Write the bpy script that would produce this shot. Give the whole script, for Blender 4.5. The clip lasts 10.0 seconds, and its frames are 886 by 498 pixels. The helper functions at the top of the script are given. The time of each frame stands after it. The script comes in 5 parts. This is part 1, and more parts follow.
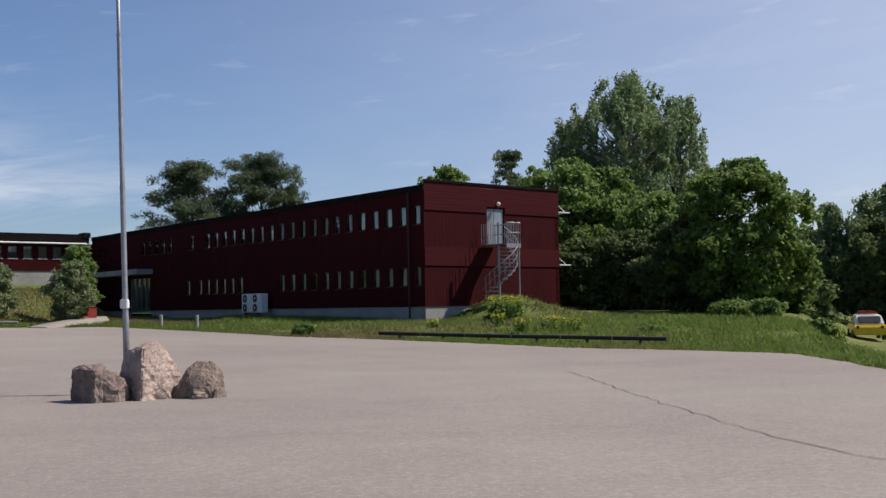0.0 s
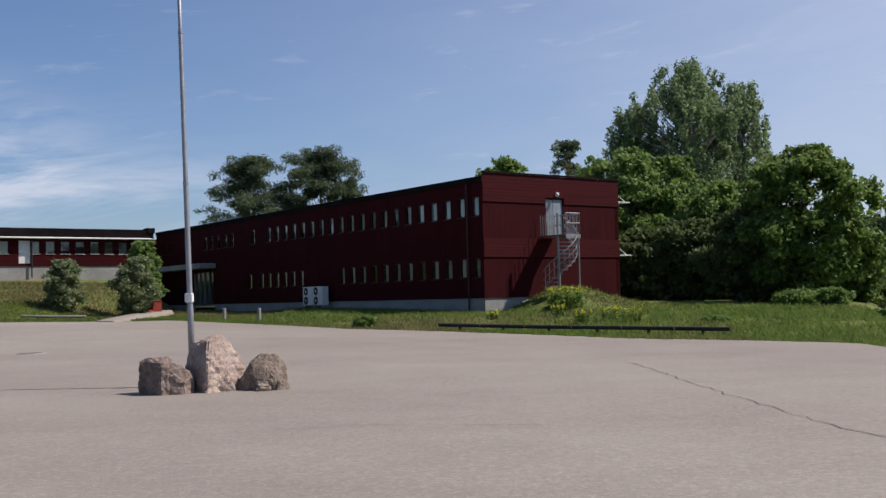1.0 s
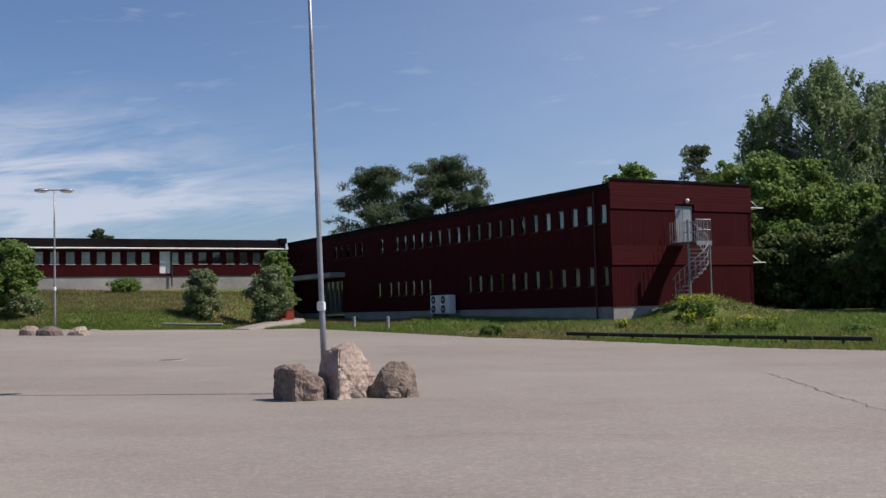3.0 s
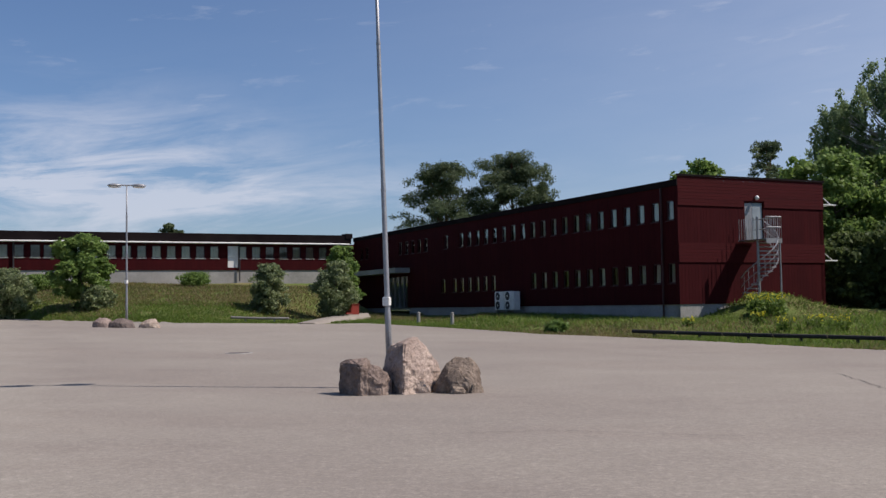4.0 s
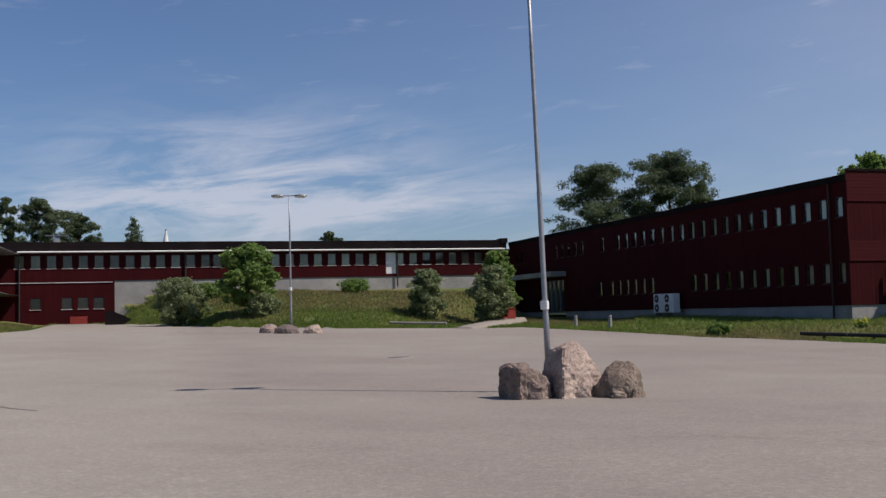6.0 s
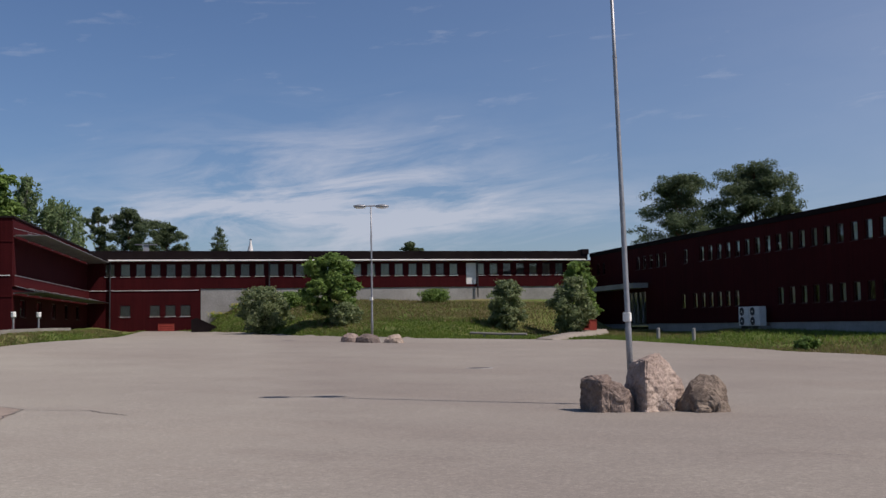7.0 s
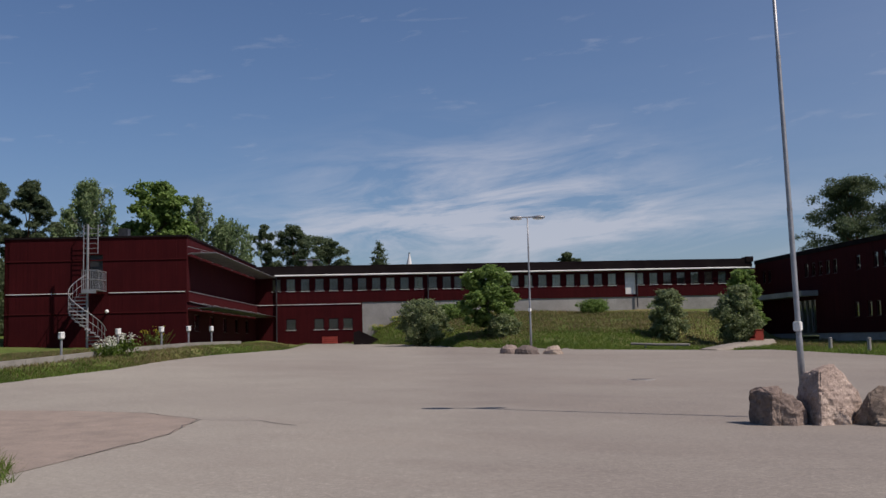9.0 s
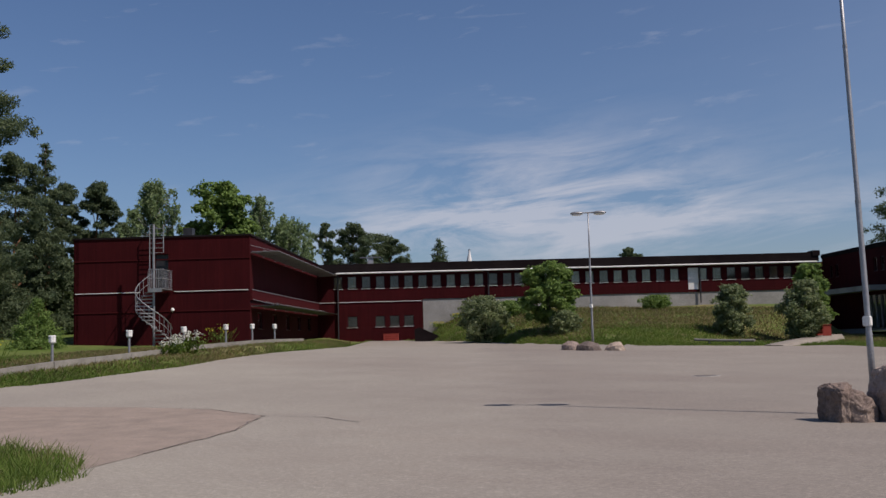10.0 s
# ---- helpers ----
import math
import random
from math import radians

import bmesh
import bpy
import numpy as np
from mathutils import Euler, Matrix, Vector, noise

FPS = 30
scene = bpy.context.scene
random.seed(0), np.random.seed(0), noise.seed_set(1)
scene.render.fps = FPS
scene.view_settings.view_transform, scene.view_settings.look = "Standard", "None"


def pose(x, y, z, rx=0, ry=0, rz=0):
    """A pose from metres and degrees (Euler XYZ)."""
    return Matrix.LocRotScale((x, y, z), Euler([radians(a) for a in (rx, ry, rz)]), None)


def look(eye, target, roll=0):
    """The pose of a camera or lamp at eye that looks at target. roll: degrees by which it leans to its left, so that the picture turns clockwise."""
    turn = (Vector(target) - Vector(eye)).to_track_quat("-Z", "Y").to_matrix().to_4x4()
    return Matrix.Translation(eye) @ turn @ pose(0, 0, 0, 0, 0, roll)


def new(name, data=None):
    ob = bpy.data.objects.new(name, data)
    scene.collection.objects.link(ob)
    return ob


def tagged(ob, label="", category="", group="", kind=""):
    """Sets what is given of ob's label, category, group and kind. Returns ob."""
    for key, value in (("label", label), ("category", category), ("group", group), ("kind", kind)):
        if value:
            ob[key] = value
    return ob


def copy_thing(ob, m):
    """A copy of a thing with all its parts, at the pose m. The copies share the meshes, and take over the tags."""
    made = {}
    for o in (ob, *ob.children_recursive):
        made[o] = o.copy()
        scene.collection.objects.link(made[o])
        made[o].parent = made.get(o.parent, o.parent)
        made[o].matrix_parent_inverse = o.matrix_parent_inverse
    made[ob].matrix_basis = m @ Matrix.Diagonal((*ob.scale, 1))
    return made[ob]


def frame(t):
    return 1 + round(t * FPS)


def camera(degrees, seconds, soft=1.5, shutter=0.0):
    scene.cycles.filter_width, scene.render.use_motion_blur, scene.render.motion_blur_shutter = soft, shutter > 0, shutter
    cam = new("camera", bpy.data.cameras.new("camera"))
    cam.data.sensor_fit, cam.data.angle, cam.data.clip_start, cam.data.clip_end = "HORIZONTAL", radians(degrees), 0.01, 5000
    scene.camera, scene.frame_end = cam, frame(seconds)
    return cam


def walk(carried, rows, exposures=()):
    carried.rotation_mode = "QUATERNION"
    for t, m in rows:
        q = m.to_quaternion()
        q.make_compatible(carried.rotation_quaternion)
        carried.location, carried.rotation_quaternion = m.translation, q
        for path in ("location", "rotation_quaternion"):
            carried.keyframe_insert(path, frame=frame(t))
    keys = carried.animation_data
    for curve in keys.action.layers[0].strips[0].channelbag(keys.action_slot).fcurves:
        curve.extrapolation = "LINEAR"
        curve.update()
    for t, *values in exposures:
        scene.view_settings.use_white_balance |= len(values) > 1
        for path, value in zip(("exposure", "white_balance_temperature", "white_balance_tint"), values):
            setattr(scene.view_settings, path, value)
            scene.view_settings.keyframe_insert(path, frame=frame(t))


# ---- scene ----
# camera: one slow pan, held by a person who turns on the spot
cam = camera(46.16, 10.0, soft=1.45)
PAN = [
    (0.0, 0.19, 3.02, 1.00),
    (0.5, 1.77, 2.73, 0.90),
    (1.0, 3.45, 2.63, 1.43),
    (1.5, 5.06, 2.98, 1.54),
    (2.0, 6.59, 2.99, 1.85),
    (2.5, 8.52, 3.15, 1.87),
    (4.0, 13.92, 3.12, 0.91),
    (4.5, 15.79, 2.85, 1.36),
    (5.0, 17.82, 2.99, 1.33),
    (5.5, 20.03, 3.24, 1.55),
    (7.0, 26.87, 4.19, 0.89),
    (7.5, 28.50, 4.54, 0.86),
    (8.0, 30.86, 4.71, 0.66),
    (8.5, 33.00, 4.99, 0.98),
    (9.0, 35.53, 4.98, 1.26),
    (9.5, 37.33, 4.79, 1.49),
    (10.0, 38.86, 4.88, 1.48)]
ARM = 0.272          # the camera is held this far in front of the turning body


def held(y):
    return (-math.sin(radians(y)) + math.sin(radians(20))) * ARM, (math.cos(radians(y)) - math.cos(radians(20))) * ARM


walk(cam, [(t, pose(*held(y), 1.6, 90 + p, r, y)) for t, y, p, r in PAN], exposures=[(0, 0.15, 6500, 16), (4, 0.05, 6500, 16), (7, -0.16, 6570, 17), (10, -0.26, 6620, 17.5)])

# sky, clouds and sun
SUN_EL, SUN_AZ = 51.7, 81.5          # degrees; azimuth clockwise from +y
world = bpy.data.worlds.new("sky")
scene.world = world
world.use_nodes = True
wt = world.node_tree
wt.nodes.clear()


def wnode(kind, **inputs):
    n = wt.nodes.new(kind)
    for k, v in inputs.items():
        n.inputs[k].default_value = v
    return n


sky = wt.nodes.new("ShaderNodeTexSky")
sky.sky_type, sky.sun_disc = "NISHITA", False
sky.sun_elevation, sky.sun_rotation = radians(SUN_EL), radians(SUN_AZ)
sky.air_density, sky.dust_density, sky.ozone_density = 1.0, 0.7, 8.0
bg = wnode("ShaderNodeBackground", Strength=0.094)
wout = wt.nodes.new("ShaderNodeOutputWorld")
wco = wt.nodes.new("ShaderNodeTexCoord")


def wmath(op, a, b=None, clamp=False):
    n = wt.nodes.new("ShaderNodeMath")
    n.operation, n.use_clamp = op, clamp
    for i, v in enumerate((a, b)):
        if v is None:
            continue
        if isinstance(v, (int, float)):
            n.inputs[i].default_value = v
        else:
            wt.links.new(v, n.inputs[i])
    return n.outputs[0]


def bump_at(az, el, waz, wel):
    """A soft cloud bank round a direction of the sky (degrees, az to the left of +y)."""
    a = wmath("DIVIDE", wmath("SUBTRACT", azimuth, radians(az)), radians(waz))
    e = wmath("DIVIDE", wmath("SUBTRACT", elevation, radians(el)), radians(wel))
    q = wmath("ADD", wmath("MULTIPLY", a, a), wmath("MULTIPLY", e, e))
    return wmath("POWER", 2.718, wmath("MULTIPLY", q, -1.0))


wsep = wt.nodes.new("ShaderNodeSeparateXYZ")
wt.links.new(wco.outputs["Generated"], wsep.inputs[0])
elevation = wmath("ARCSINE", wsep.outputs["Z"])
azimuth = wmath("ARCTAN2", wmath("MULTIPLY", wsep.outputs["X"], -1.0), wsep.outputs["Y"])
wmap = wt.nodes.new("ShaderNodeCombineXYZ")
wt.links.new(wmath("MULTIPLY", azimuth, 5.0), wmap.inputs[0])
wt.links.new(wmath("MULTIPLY", wmath("ADD", elevation, wmath("MULTIPLY", azimuth, 0.10)), 24.0), wmap.inputs[1])
cl = wnode("ShaderNodeTexNoise", Scale=1.3, Detail=9.0, Roughness=0.62, Distortion=0.5)
wt.links.new(wmap.outputs[0], cl.inputs["Vector"])
wisps = wnode("ShaderNodeTexNoise", Scale=2.4, Detail=7.0, Roughness=0.6, Distortion=0.3)
wt.links.new(wmap.outputs[0], wisps.inputs["Vector"])
bank = wmath("ADD", wmath("ADD", bump_at(33, 8.2, 9, 2.6), bump_at(27, 6.0, 14, 1.6)), wmath("MULTIPLY", bump_at(37, 5.5, 11, 2.4), 0.7))
bank = wmath("MULTIPLY", bank, wmath("MULTIPLY", wmath("SUBTRACT", cl.outputs["Fac"], 0.40), 4.0, True), True)
thin = wmath("MULTIPLY", wmath("SUBTRACT", wisps.outputs["Fac"], 0.60), 2.2, True)
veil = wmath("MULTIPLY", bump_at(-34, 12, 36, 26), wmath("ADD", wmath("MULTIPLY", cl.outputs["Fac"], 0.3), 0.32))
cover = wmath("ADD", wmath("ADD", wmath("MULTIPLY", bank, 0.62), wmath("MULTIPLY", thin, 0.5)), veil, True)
wmix = wt.nodes.new("ShaderNodeMix")
wmix.data_type = "RGBA"
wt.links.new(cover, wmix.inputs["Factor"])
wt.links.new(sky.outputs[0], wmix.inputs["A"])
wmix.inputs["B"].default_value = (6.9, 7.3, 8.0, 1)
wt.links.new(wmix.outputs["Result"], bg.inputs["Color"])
wt.links.new(bg.outputs[0], wout.inputs[0])

sun_data = bpy.data.lights.new("sun", "SUN")
sun_data.energy, sun_data.angle, sun_data.color = 5.0, radians(0.53), (1.0, 0.93, 0.84)
sun = new("sun", sun_data)
az, el = radians(SUN_AZ), radians(SUN_EL)
sun.matrix_world = look((60, -10, 70), (60 - math.sin(az) * math.cos(el) * 10, -10 - math.cos(az) * math.cos(el) * 10, 70 - math.sin(el) * 10))

# ---- materials ----
def material(name, build, rough=0.8, metal=0.0, spec=0.3):
    m = bpy.data.materials.new(name)
    m.use_nodes = True
    nt = m.node_tree
    p = nt.nodes["Principled BSDF"]
    p.inputs["Roughness"].default_value, p.inputs["Metallic"].default_value = rough, metal
    p.inputs["Specular IOR Level"].default_value = spec
    build(nt, p)
    return m


def noise_of(nt, scale, detail=4.0, rough=0.6, stretch=(1, 1, 1), coord="Object"):
    co, mp = nt.nodes.new("ShaderNodeTexCoord"), nt.nodes.new("ShaderNodeMapping")
    mp.inputs["Scale"].default_value = stretch
    n = nt.nodes.new("ShaderNodeTexNoise")
    n.inputs["Scale"].default_value, n.inputs["Detail"].default_value, n.inputs["Roughness"].default_value = scale, detail, rough
    nt.links.new(co.outputs[coord], mp.inputs[0])
    nt.links.new(mp.outputs[0], n.inputs["Vector"])
    return n.outputs["Fac"]


def ramp(nt, fac, stops):
    r = nt.nodes.new("ShaderNodeValToRGB")
    while len(r.color_ramp.elements) < len(stops):
        r.color_ramp.elements.new(0.5)
    for e, (pos, col) in zip(r.color_ramp.elements, stops):
        e.position, e.color = pos, (*col, 1)
    nt.links.new(fac, r.inputs[0])
    return r.outputs[0]


def blend(nt, fac, a, b, kind="MIX"):
    n = nt.nodes.new("ShaderNodeMix")
    n.data_type, n.blend_type = "RGBA", kind
    for v, key in ((fac, "Factor"), (a, "A"), (b, "B")):
        if isinstance(v, (int, float)):
            n.inputs[key].default_value = v
        elif isinstance(v, tuple):
            n.inputs[key].default_value = (*v, 1)
        else:
            nt.links.new(v, n.inputs[key])
    return n.outputs["Result"]


def relief(nt, p, height, strength=0.4, distance=0.02):
    b = nt.nodes.new("ShaderNodeBump")
    b.inputs["Strength"].default_value, b.inputs["Distance"].default_value = strength, distance
    nt.links.new(height, b.inputs["Height"])
    nt.links.new(b.outputs[0], p.inputs["Normal"])


def two_scale(name, dark, light, scale, fine, rough=0.8, metal=0.0, spec=0.3, bump=0.3, dist=0.01, stretch=(1, 1, 1), vary=0.0):
    def build(nt, p):
        a = noise_of(nt, scale, 5.0, 0.6, stretch)
        b = noise_of(nt, fine, 3.0, 0.7, stretch)
        col = ramp(nt, a, [(0.3, dark), (0.7, light)])
        g = ramp(nt, b, [(0.25, (0.75,) * 3), (0.75, (1.2,) * 3)])
        col = blend(nt, 1.0, col, g, "MULTIPLY")
        if vary:
            o = nt.nodes.new("ShaderNodeObjectInfo")
            col = blend(nt, 1.0, col, ramp(nt, o.outputs["Random"], [(0.0, (1 - vary,) * 3), (1.0, (1 + vary,) * 3)]), "MULTIPLY")
        nt.links.new(col, p.inputs["Base Color"])
        relief(nt, p, b, bump, dist)
    return material(name, build, rough, metal, spec)


def asphalt_build(nt, p):
    big = noise_of(nt, 0.07, 5.0, 0.55)
    mid = noise_of(nt, 0.5, 6.0, 0.6)
    grain = noise_of(nt, 60.0, 3.0, 0.8)
    chips = noise_of(nt, 14.0, 4.0, 0.8)
    worn = noise_of(nt, 0.16, 5.0, 0.65, (0.35, 1.0, 1))
    col = ramp(nt, big, [(0.3, (0.220, 0.194, 0.168)), (0.7, (0.266, 0.240, 0.205))])
    col = blend(nt, 1.0, col, ramp(nt, mid, [(0.3, (0.94, 0.93, 0.93)), (0.7, (1.05, 1.05, 1.04))]), "MULTIPLY")
    col = blend(nt, 1.0, col, ramp(nt, grain, [(0.28, (0.72,) * 3), (0.5, (1.0,) * 3), (0.74, (1.28,) * 3)]), "MULTIPLY")
    col = blend(nt, 1.0, col, ramp(nt, chips, [(0.3, (0.82,) * 3), (0.55, (1.0,) * 3), (0.76, (1.42,) * 3)]), "MULTIPLY")
    col = blend(nt, 1.0, col, ramp(nt, worn, [(0.36, (0.93, 0.91, 0.91)), (0.5, (1.0,) * 3), (0.64, (1.05, 1.06, 1.05))]), "MULTIPLY")
    # an older, paler surfacing lies to one side of a worn seam
    co, sep = nt.nodes.new("ShaderNodeTexCoord"), nt.nodes.new("ShaderNodeVectorMath")
    sep.operation = "DOT_PRODUCT"
    sep.inputs[1].default_value = (-0.79, -0.61, 0)
    nt.links.new(co.outputs["Object"], sep.inputs[0])
    fray = nt.nodes.new("ShaderNodeMath")
    fray.operation, fray.inputs[1].default_value = "MULTIPLY_ADD", 3.0
    nt.links.new(mid, fray.inputs[0])
    nt.links.new(sep.outputs["Value"], fray.inputs[2])
    side = nt.nodes.new("ShaderNodeMapRange")
    side.inputs["From Min"].default_value, side.inputs["From Max"].default_value = -0.9, 1.6
    nt.links.new(fray.outputs[0], side.inputs["Value"])
    col = blend(nt, side.outputs["Result"], col, blend(nt, 1.0, col, (1.14, 1.16, 1.15), "MULTIPLY"))
    nt.links.new(col, p.inputs["Base Color"])
    relief(nt, p, chips, 0.35, 0.008)


def grass_ground_build(nt, p):
    big = noise_of(nt, 0.11, 5.0, 0.65)
    mid = noise_of(nt, 1.4, 5.0, 0.7)
    col = ramp(nt, big, [(0.30, (0.085, 0.135, 0.026)), (0.5, (0.110, 0.140, 0.038)), (0.68, (0.190, 0.155, 0.075))])
    col = blend(nt, 1.0, col, ramp(nt, mid, [(0.25, (0.55,) * 3), (0.75, (1.35,) * 3)]), "MULTIPLY")
    nt.links.new(col, p.inputs["Base Color"])
    relief(nt, p, mid, 0.8, 0.08)


def siding_build(nt, p):
    grime = noise_of(nt, 0.5, 5.0, 0.6)
    board = noise_of(nt, 6.0, 2.0, 0.5, (1, 1, 0.03))
    col = ramp(nt, board, [(0.3, (0.038, 0.0046, 0.0060)), (0.7, (0.050, 0.0060, 0.0075))])
    col = blend(nt, 1.0, col, ramp(nt, grime, [(0.3, (0.82, 0.82, 0.84)), (0.7, (1.12, 1.1, 1.06))]), "MULTIPLY")
    nt.links.new(col, p.inputs["Base Color"])
    relief(nt, p, board, 0.4, 0.02)


def rock_build(nt, p):
    a = noise_of(nt, 1.6, 5.0, 0.65)
    g = noise_of(nt, 26.0, 4.0, 0.7)
    m = noise_of(nt, 7.0, 6.0, 0.7, (1, 1, 1.6))
    o = nt.nodes.new("ShaderNodeObjectInfo")
    col = ramp(nt, a, [(0.28, (0.21, 0.170, 0.150)), (0.5, (0.32, 0.265, 0.235)), (0.72, (0.45, 0.385, 0.335))])
    col = blend(nt, 1.0, col, ramp(nt, m, [(0.32, (0.62, 0.60, 0.58)), (0.5, (1.0,) * 3), (0.7, (1.18, 1.16, 1.12))]), "MULTIPLY")
    col = blend(nt, 1.0, col, ramp(nt, g, [(0.3, (0.78,) * 3), (0.7, (1.15,) * 3)]), "MULTIPLY")
    nt.links.new(blend(nt, 1.0, col, o.outputs["Color"], "MULTIPLY"), p.inputs["Base Color"])
    relief(nt, p, g, 0.8, 0.03)


def leaf_material(name, dark, light):
    def build(nt, p):
        geo = nt.nodes.new("ShaderNodeNewGeometry")
        col = ramp(nt, geo.outputs["Random Per Island"], [(0.0, dark), (1.0, light)])
        big = noise_of(nt, 0.5, 3.0)
        col = blend(nt, 1.0, col, ramp(nt, big, [(0.3, (0.75, 0.8, 0.75)), (0.7, (1.2, 1.15, 1.05))]), "MULTIPLY")
        nt.links.new(col, p.inputs["Base Color"])
        tr = nt.nodes.new("ShaderNodeBsdfTranslucent")
        nt.links.new(col, tr.inputs["Color"])
        mix = nt.nodes.new("ShaderNodeMixShader")
        mix.inputs[0].default_value = 0.5
        nt.links.new(p.outputs[0], mix.inputs[1])
        nt.links.new(tr.outputs[0], mix.inputs[2])
        nt.links.new(mix.outputs[0], nt.nodes["Material Output"].inputs[0])
    return material(name, build, 0.6, 0.0, 0.25)


def glass_build(nt, p):
    wav = noise_of(nt, 1.1, 2.0, 0.5)
    p.inputs["Base Color"].default_value = (0.85, 0.92, 0.9, 1)
    p.inputs["Transmission Weight"].default_value = 1.0
    p.inputs["IOR"].default_value = 1.5
    relief(nt, p, wav, 0.05, 0.01)


ASPHALT = material("asphalt", asphalt_build, 0.9, 0.0, 0.25)
PATCH = two_scale("red_asphalt", (0.222, 0.182, 0.150), (0.305, 0.245, 0.200), 1.6, 24.0, 0.92, bump=0.5)
GRASS_GROUND = material("grass_ground", grass_ground_build, 0.95, 0.0, 0.1)
SIDING = material("red_siding", siding_build, 0.85, 0.0, 0.08)
PANEL = two_scale("red_panel", (0.047, 0.0056, 0.0069), (0.064, 0.0076, 0.0090), 0.7, 9.0, 0.8, spec=0.1, bump=0.15, stretch=(0.2, 0.2, 6))
CONCRETE = two_scale("concrete", (0.24, 0.235, 0.22), (0.36, 0.35, 0.33), 0.6, 12.0, 0.9, bump=0.3)
FELT = two_scale("roof_felt", (0.010, 0.007, 0.008), (0.020, 0.015, 0.015), 0.6, 14.0, 0.95, spec=0.05)
WHITE = two_scale("white_paint", (0.66, 0.66, 0.63), (0.80, 0.80, 0.77), 1.5, 20.0, 0.5, bump=0.1)
DOORPAINT = two_scale("grey_door_paint", (0.20, 0.24, 0.27), (0.30, 0.35, 0.38), 1.5, 20.0, 0.5, bump=0.1)
FRAME = two_scale("dark_frame", (0.030, 0.011, 0.012), (0.05, 0.016, 0.017), 2.0, 20.0, 0.5, bump=0.1)
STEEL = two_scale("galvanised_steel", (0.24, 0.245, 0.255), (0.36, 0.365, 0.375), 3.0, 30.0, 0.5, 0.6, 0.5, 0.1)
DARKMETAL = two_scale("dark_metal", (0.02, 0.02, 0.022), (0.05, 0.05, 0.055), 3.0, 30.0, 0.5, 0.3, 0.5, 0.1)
WOOD = two_scale("weathered_wood", (0.17, 0.16, 0.14), (0.30, 0.28, 0.25), 1.2, 18.0, 0.9, stretch=(1, 1, 1))
DARKWOOD = two_scale("dark_wood", (0.022, 0.02, 0.018), (0.05, 0.045, 0.04), 1.2, 18.0, 0.9)
REDPAINT = two_scale("faded_red_paint", (0.22, 0.030, 0.02), (0.32, 0.05, 0.035), 2.0, 20.0, 0.6)
CRACKFILL = two_scale("crack_fill", (0.085, 0.075, 0.07), (0.13, 0.115, 0.105), 1.0, 20.0, 0.95)
ROCK = material("granite", rock_build, 0.9, 0.0, 0.2)
BARK = two_scale("bark", (0.06, 0.045, 0.035), (0.14, 0.11, 0.085), 1.0, 12.0, 0.95, bump=0.8, dist=0.04)
PINEBARK = two_scale("pine_bark", (0.11, 0.055, 0.032), (0.23, 0.115, 0.06), 0.8, 10.0, 0.95, bump=0.8, dist=0.04)
BIRCHBARK = two_scale("birch_bark", (0.10, 0.09, 0.08), (0.62, 0.60, 0.56), 2.0, 9.0, 0.85, stretch=(1, 1, 3))
GLASS = material("window_glass", glass_build, 0.03, 0.0, 0.5)
INTERIOR = two_scale("room_paint", (0.30, 0.29, 0.26), (0.42, 0.40, 0.36), 0.5, 6.0, 0.9)
CURTAIN = two_scale("pale_curtain", (0.38, 0.36, 0.28), (0.54, 0.51, 0.40), 1.0, 8.0, 0.9, stretch=(6, 6, 0.3), vary=0.3)
LEAF_BIRCH = leaf_material("birch_leaves", (0.138, 0.205, 0.098), (0.265, 0.345, 0.180))
LEAF_MAPLE = leaf_material("maple_leaves", (0.078, 0.137, 0.034), (0.195, 0.280, 0.072))
LEAF_LIME = leaf_material("lime_leaves", (0.115, 0.190, 0.050), (0.215, 0.315, 0.092))
# darker greens: the understory's shade is put into the leaf colour
LEAF_DARK = leaf_material("shade_darkened_leaves", (0.069, 0.103, 0.039), (0.144, 0.190, 0.071))
NEEDLE = leaf_material("pine_needles", (0.064, 0.098, 0.056), (0.145, 0.185, 0.100))
LEAF_LILAC = leaf_material("lilac_leaves", (0.135, 0.189, 0.084), (0.311, 0.351, 0.203))
BLADE = leaf_material("grass_blades", (0.090, 0.150, 0.026), (0.175, 0.245, 0.054))
DRYBLADE = leaf_material("dry_grass", (0.14, 0.125, 0.055), (0.26, 0.21, 0.11))
YELLOW = leaf_material("yellow_petals", (0.42, 0.40, 0.03), (0.60, 0.55, 0.06))
PALE = leaf_material("white_petals", (0.62, 0.62, 0.55), (0.78, 0.78, 0.72))


# ---- building helpers ----
def heading(a):
    return Vector((-math.sin(radians(a)), math.cos(radians(a)), 0))


class Face:
    """A facade: origin at a ground corner, s along it, out away from the wall, z up."""

    def __init__(self, x, y, a, flip=False):
        self.o, self.d = Vector((x, y, 0)), heading(a)
        self.n = Vector((0, 0, 1)).cross(self.d) * (-1 if flip else 1)

    def at(self, s, out, z):
        return self.o + self.d * s + self.n * out + Vector((0, 0, z))

    def turn(self):
        return Matrix((( -self.n.cross(Vector((0, 0, 1)))), self.n, Vector((0, 0, 1)))).transposed().to_4x4()

    def place(self, s, out, z):
        return Matrix.Translation(self.at(s, out, z)) @ self.turn()


def slab(bm, face, s0, s1, o0, o1, z0, z1):
    """A box between two stations, two offsets and two heights of a facade."""
    v = [bm.verts.new(face.at(s, o, z)) for z in (z0, z1) for s, o in ((s0, o0), (s1, o0), (s1, o1), (s0, o1))]
    for q in ((0, 1, 2, 3), (4, 5, 6, 7), (0, 1, 5, 4), (1, 2, 6, 5), (2, 3, 7, 6), (3, 0, 4, 7)):
        bm.faces.new([v[i] for i in q])


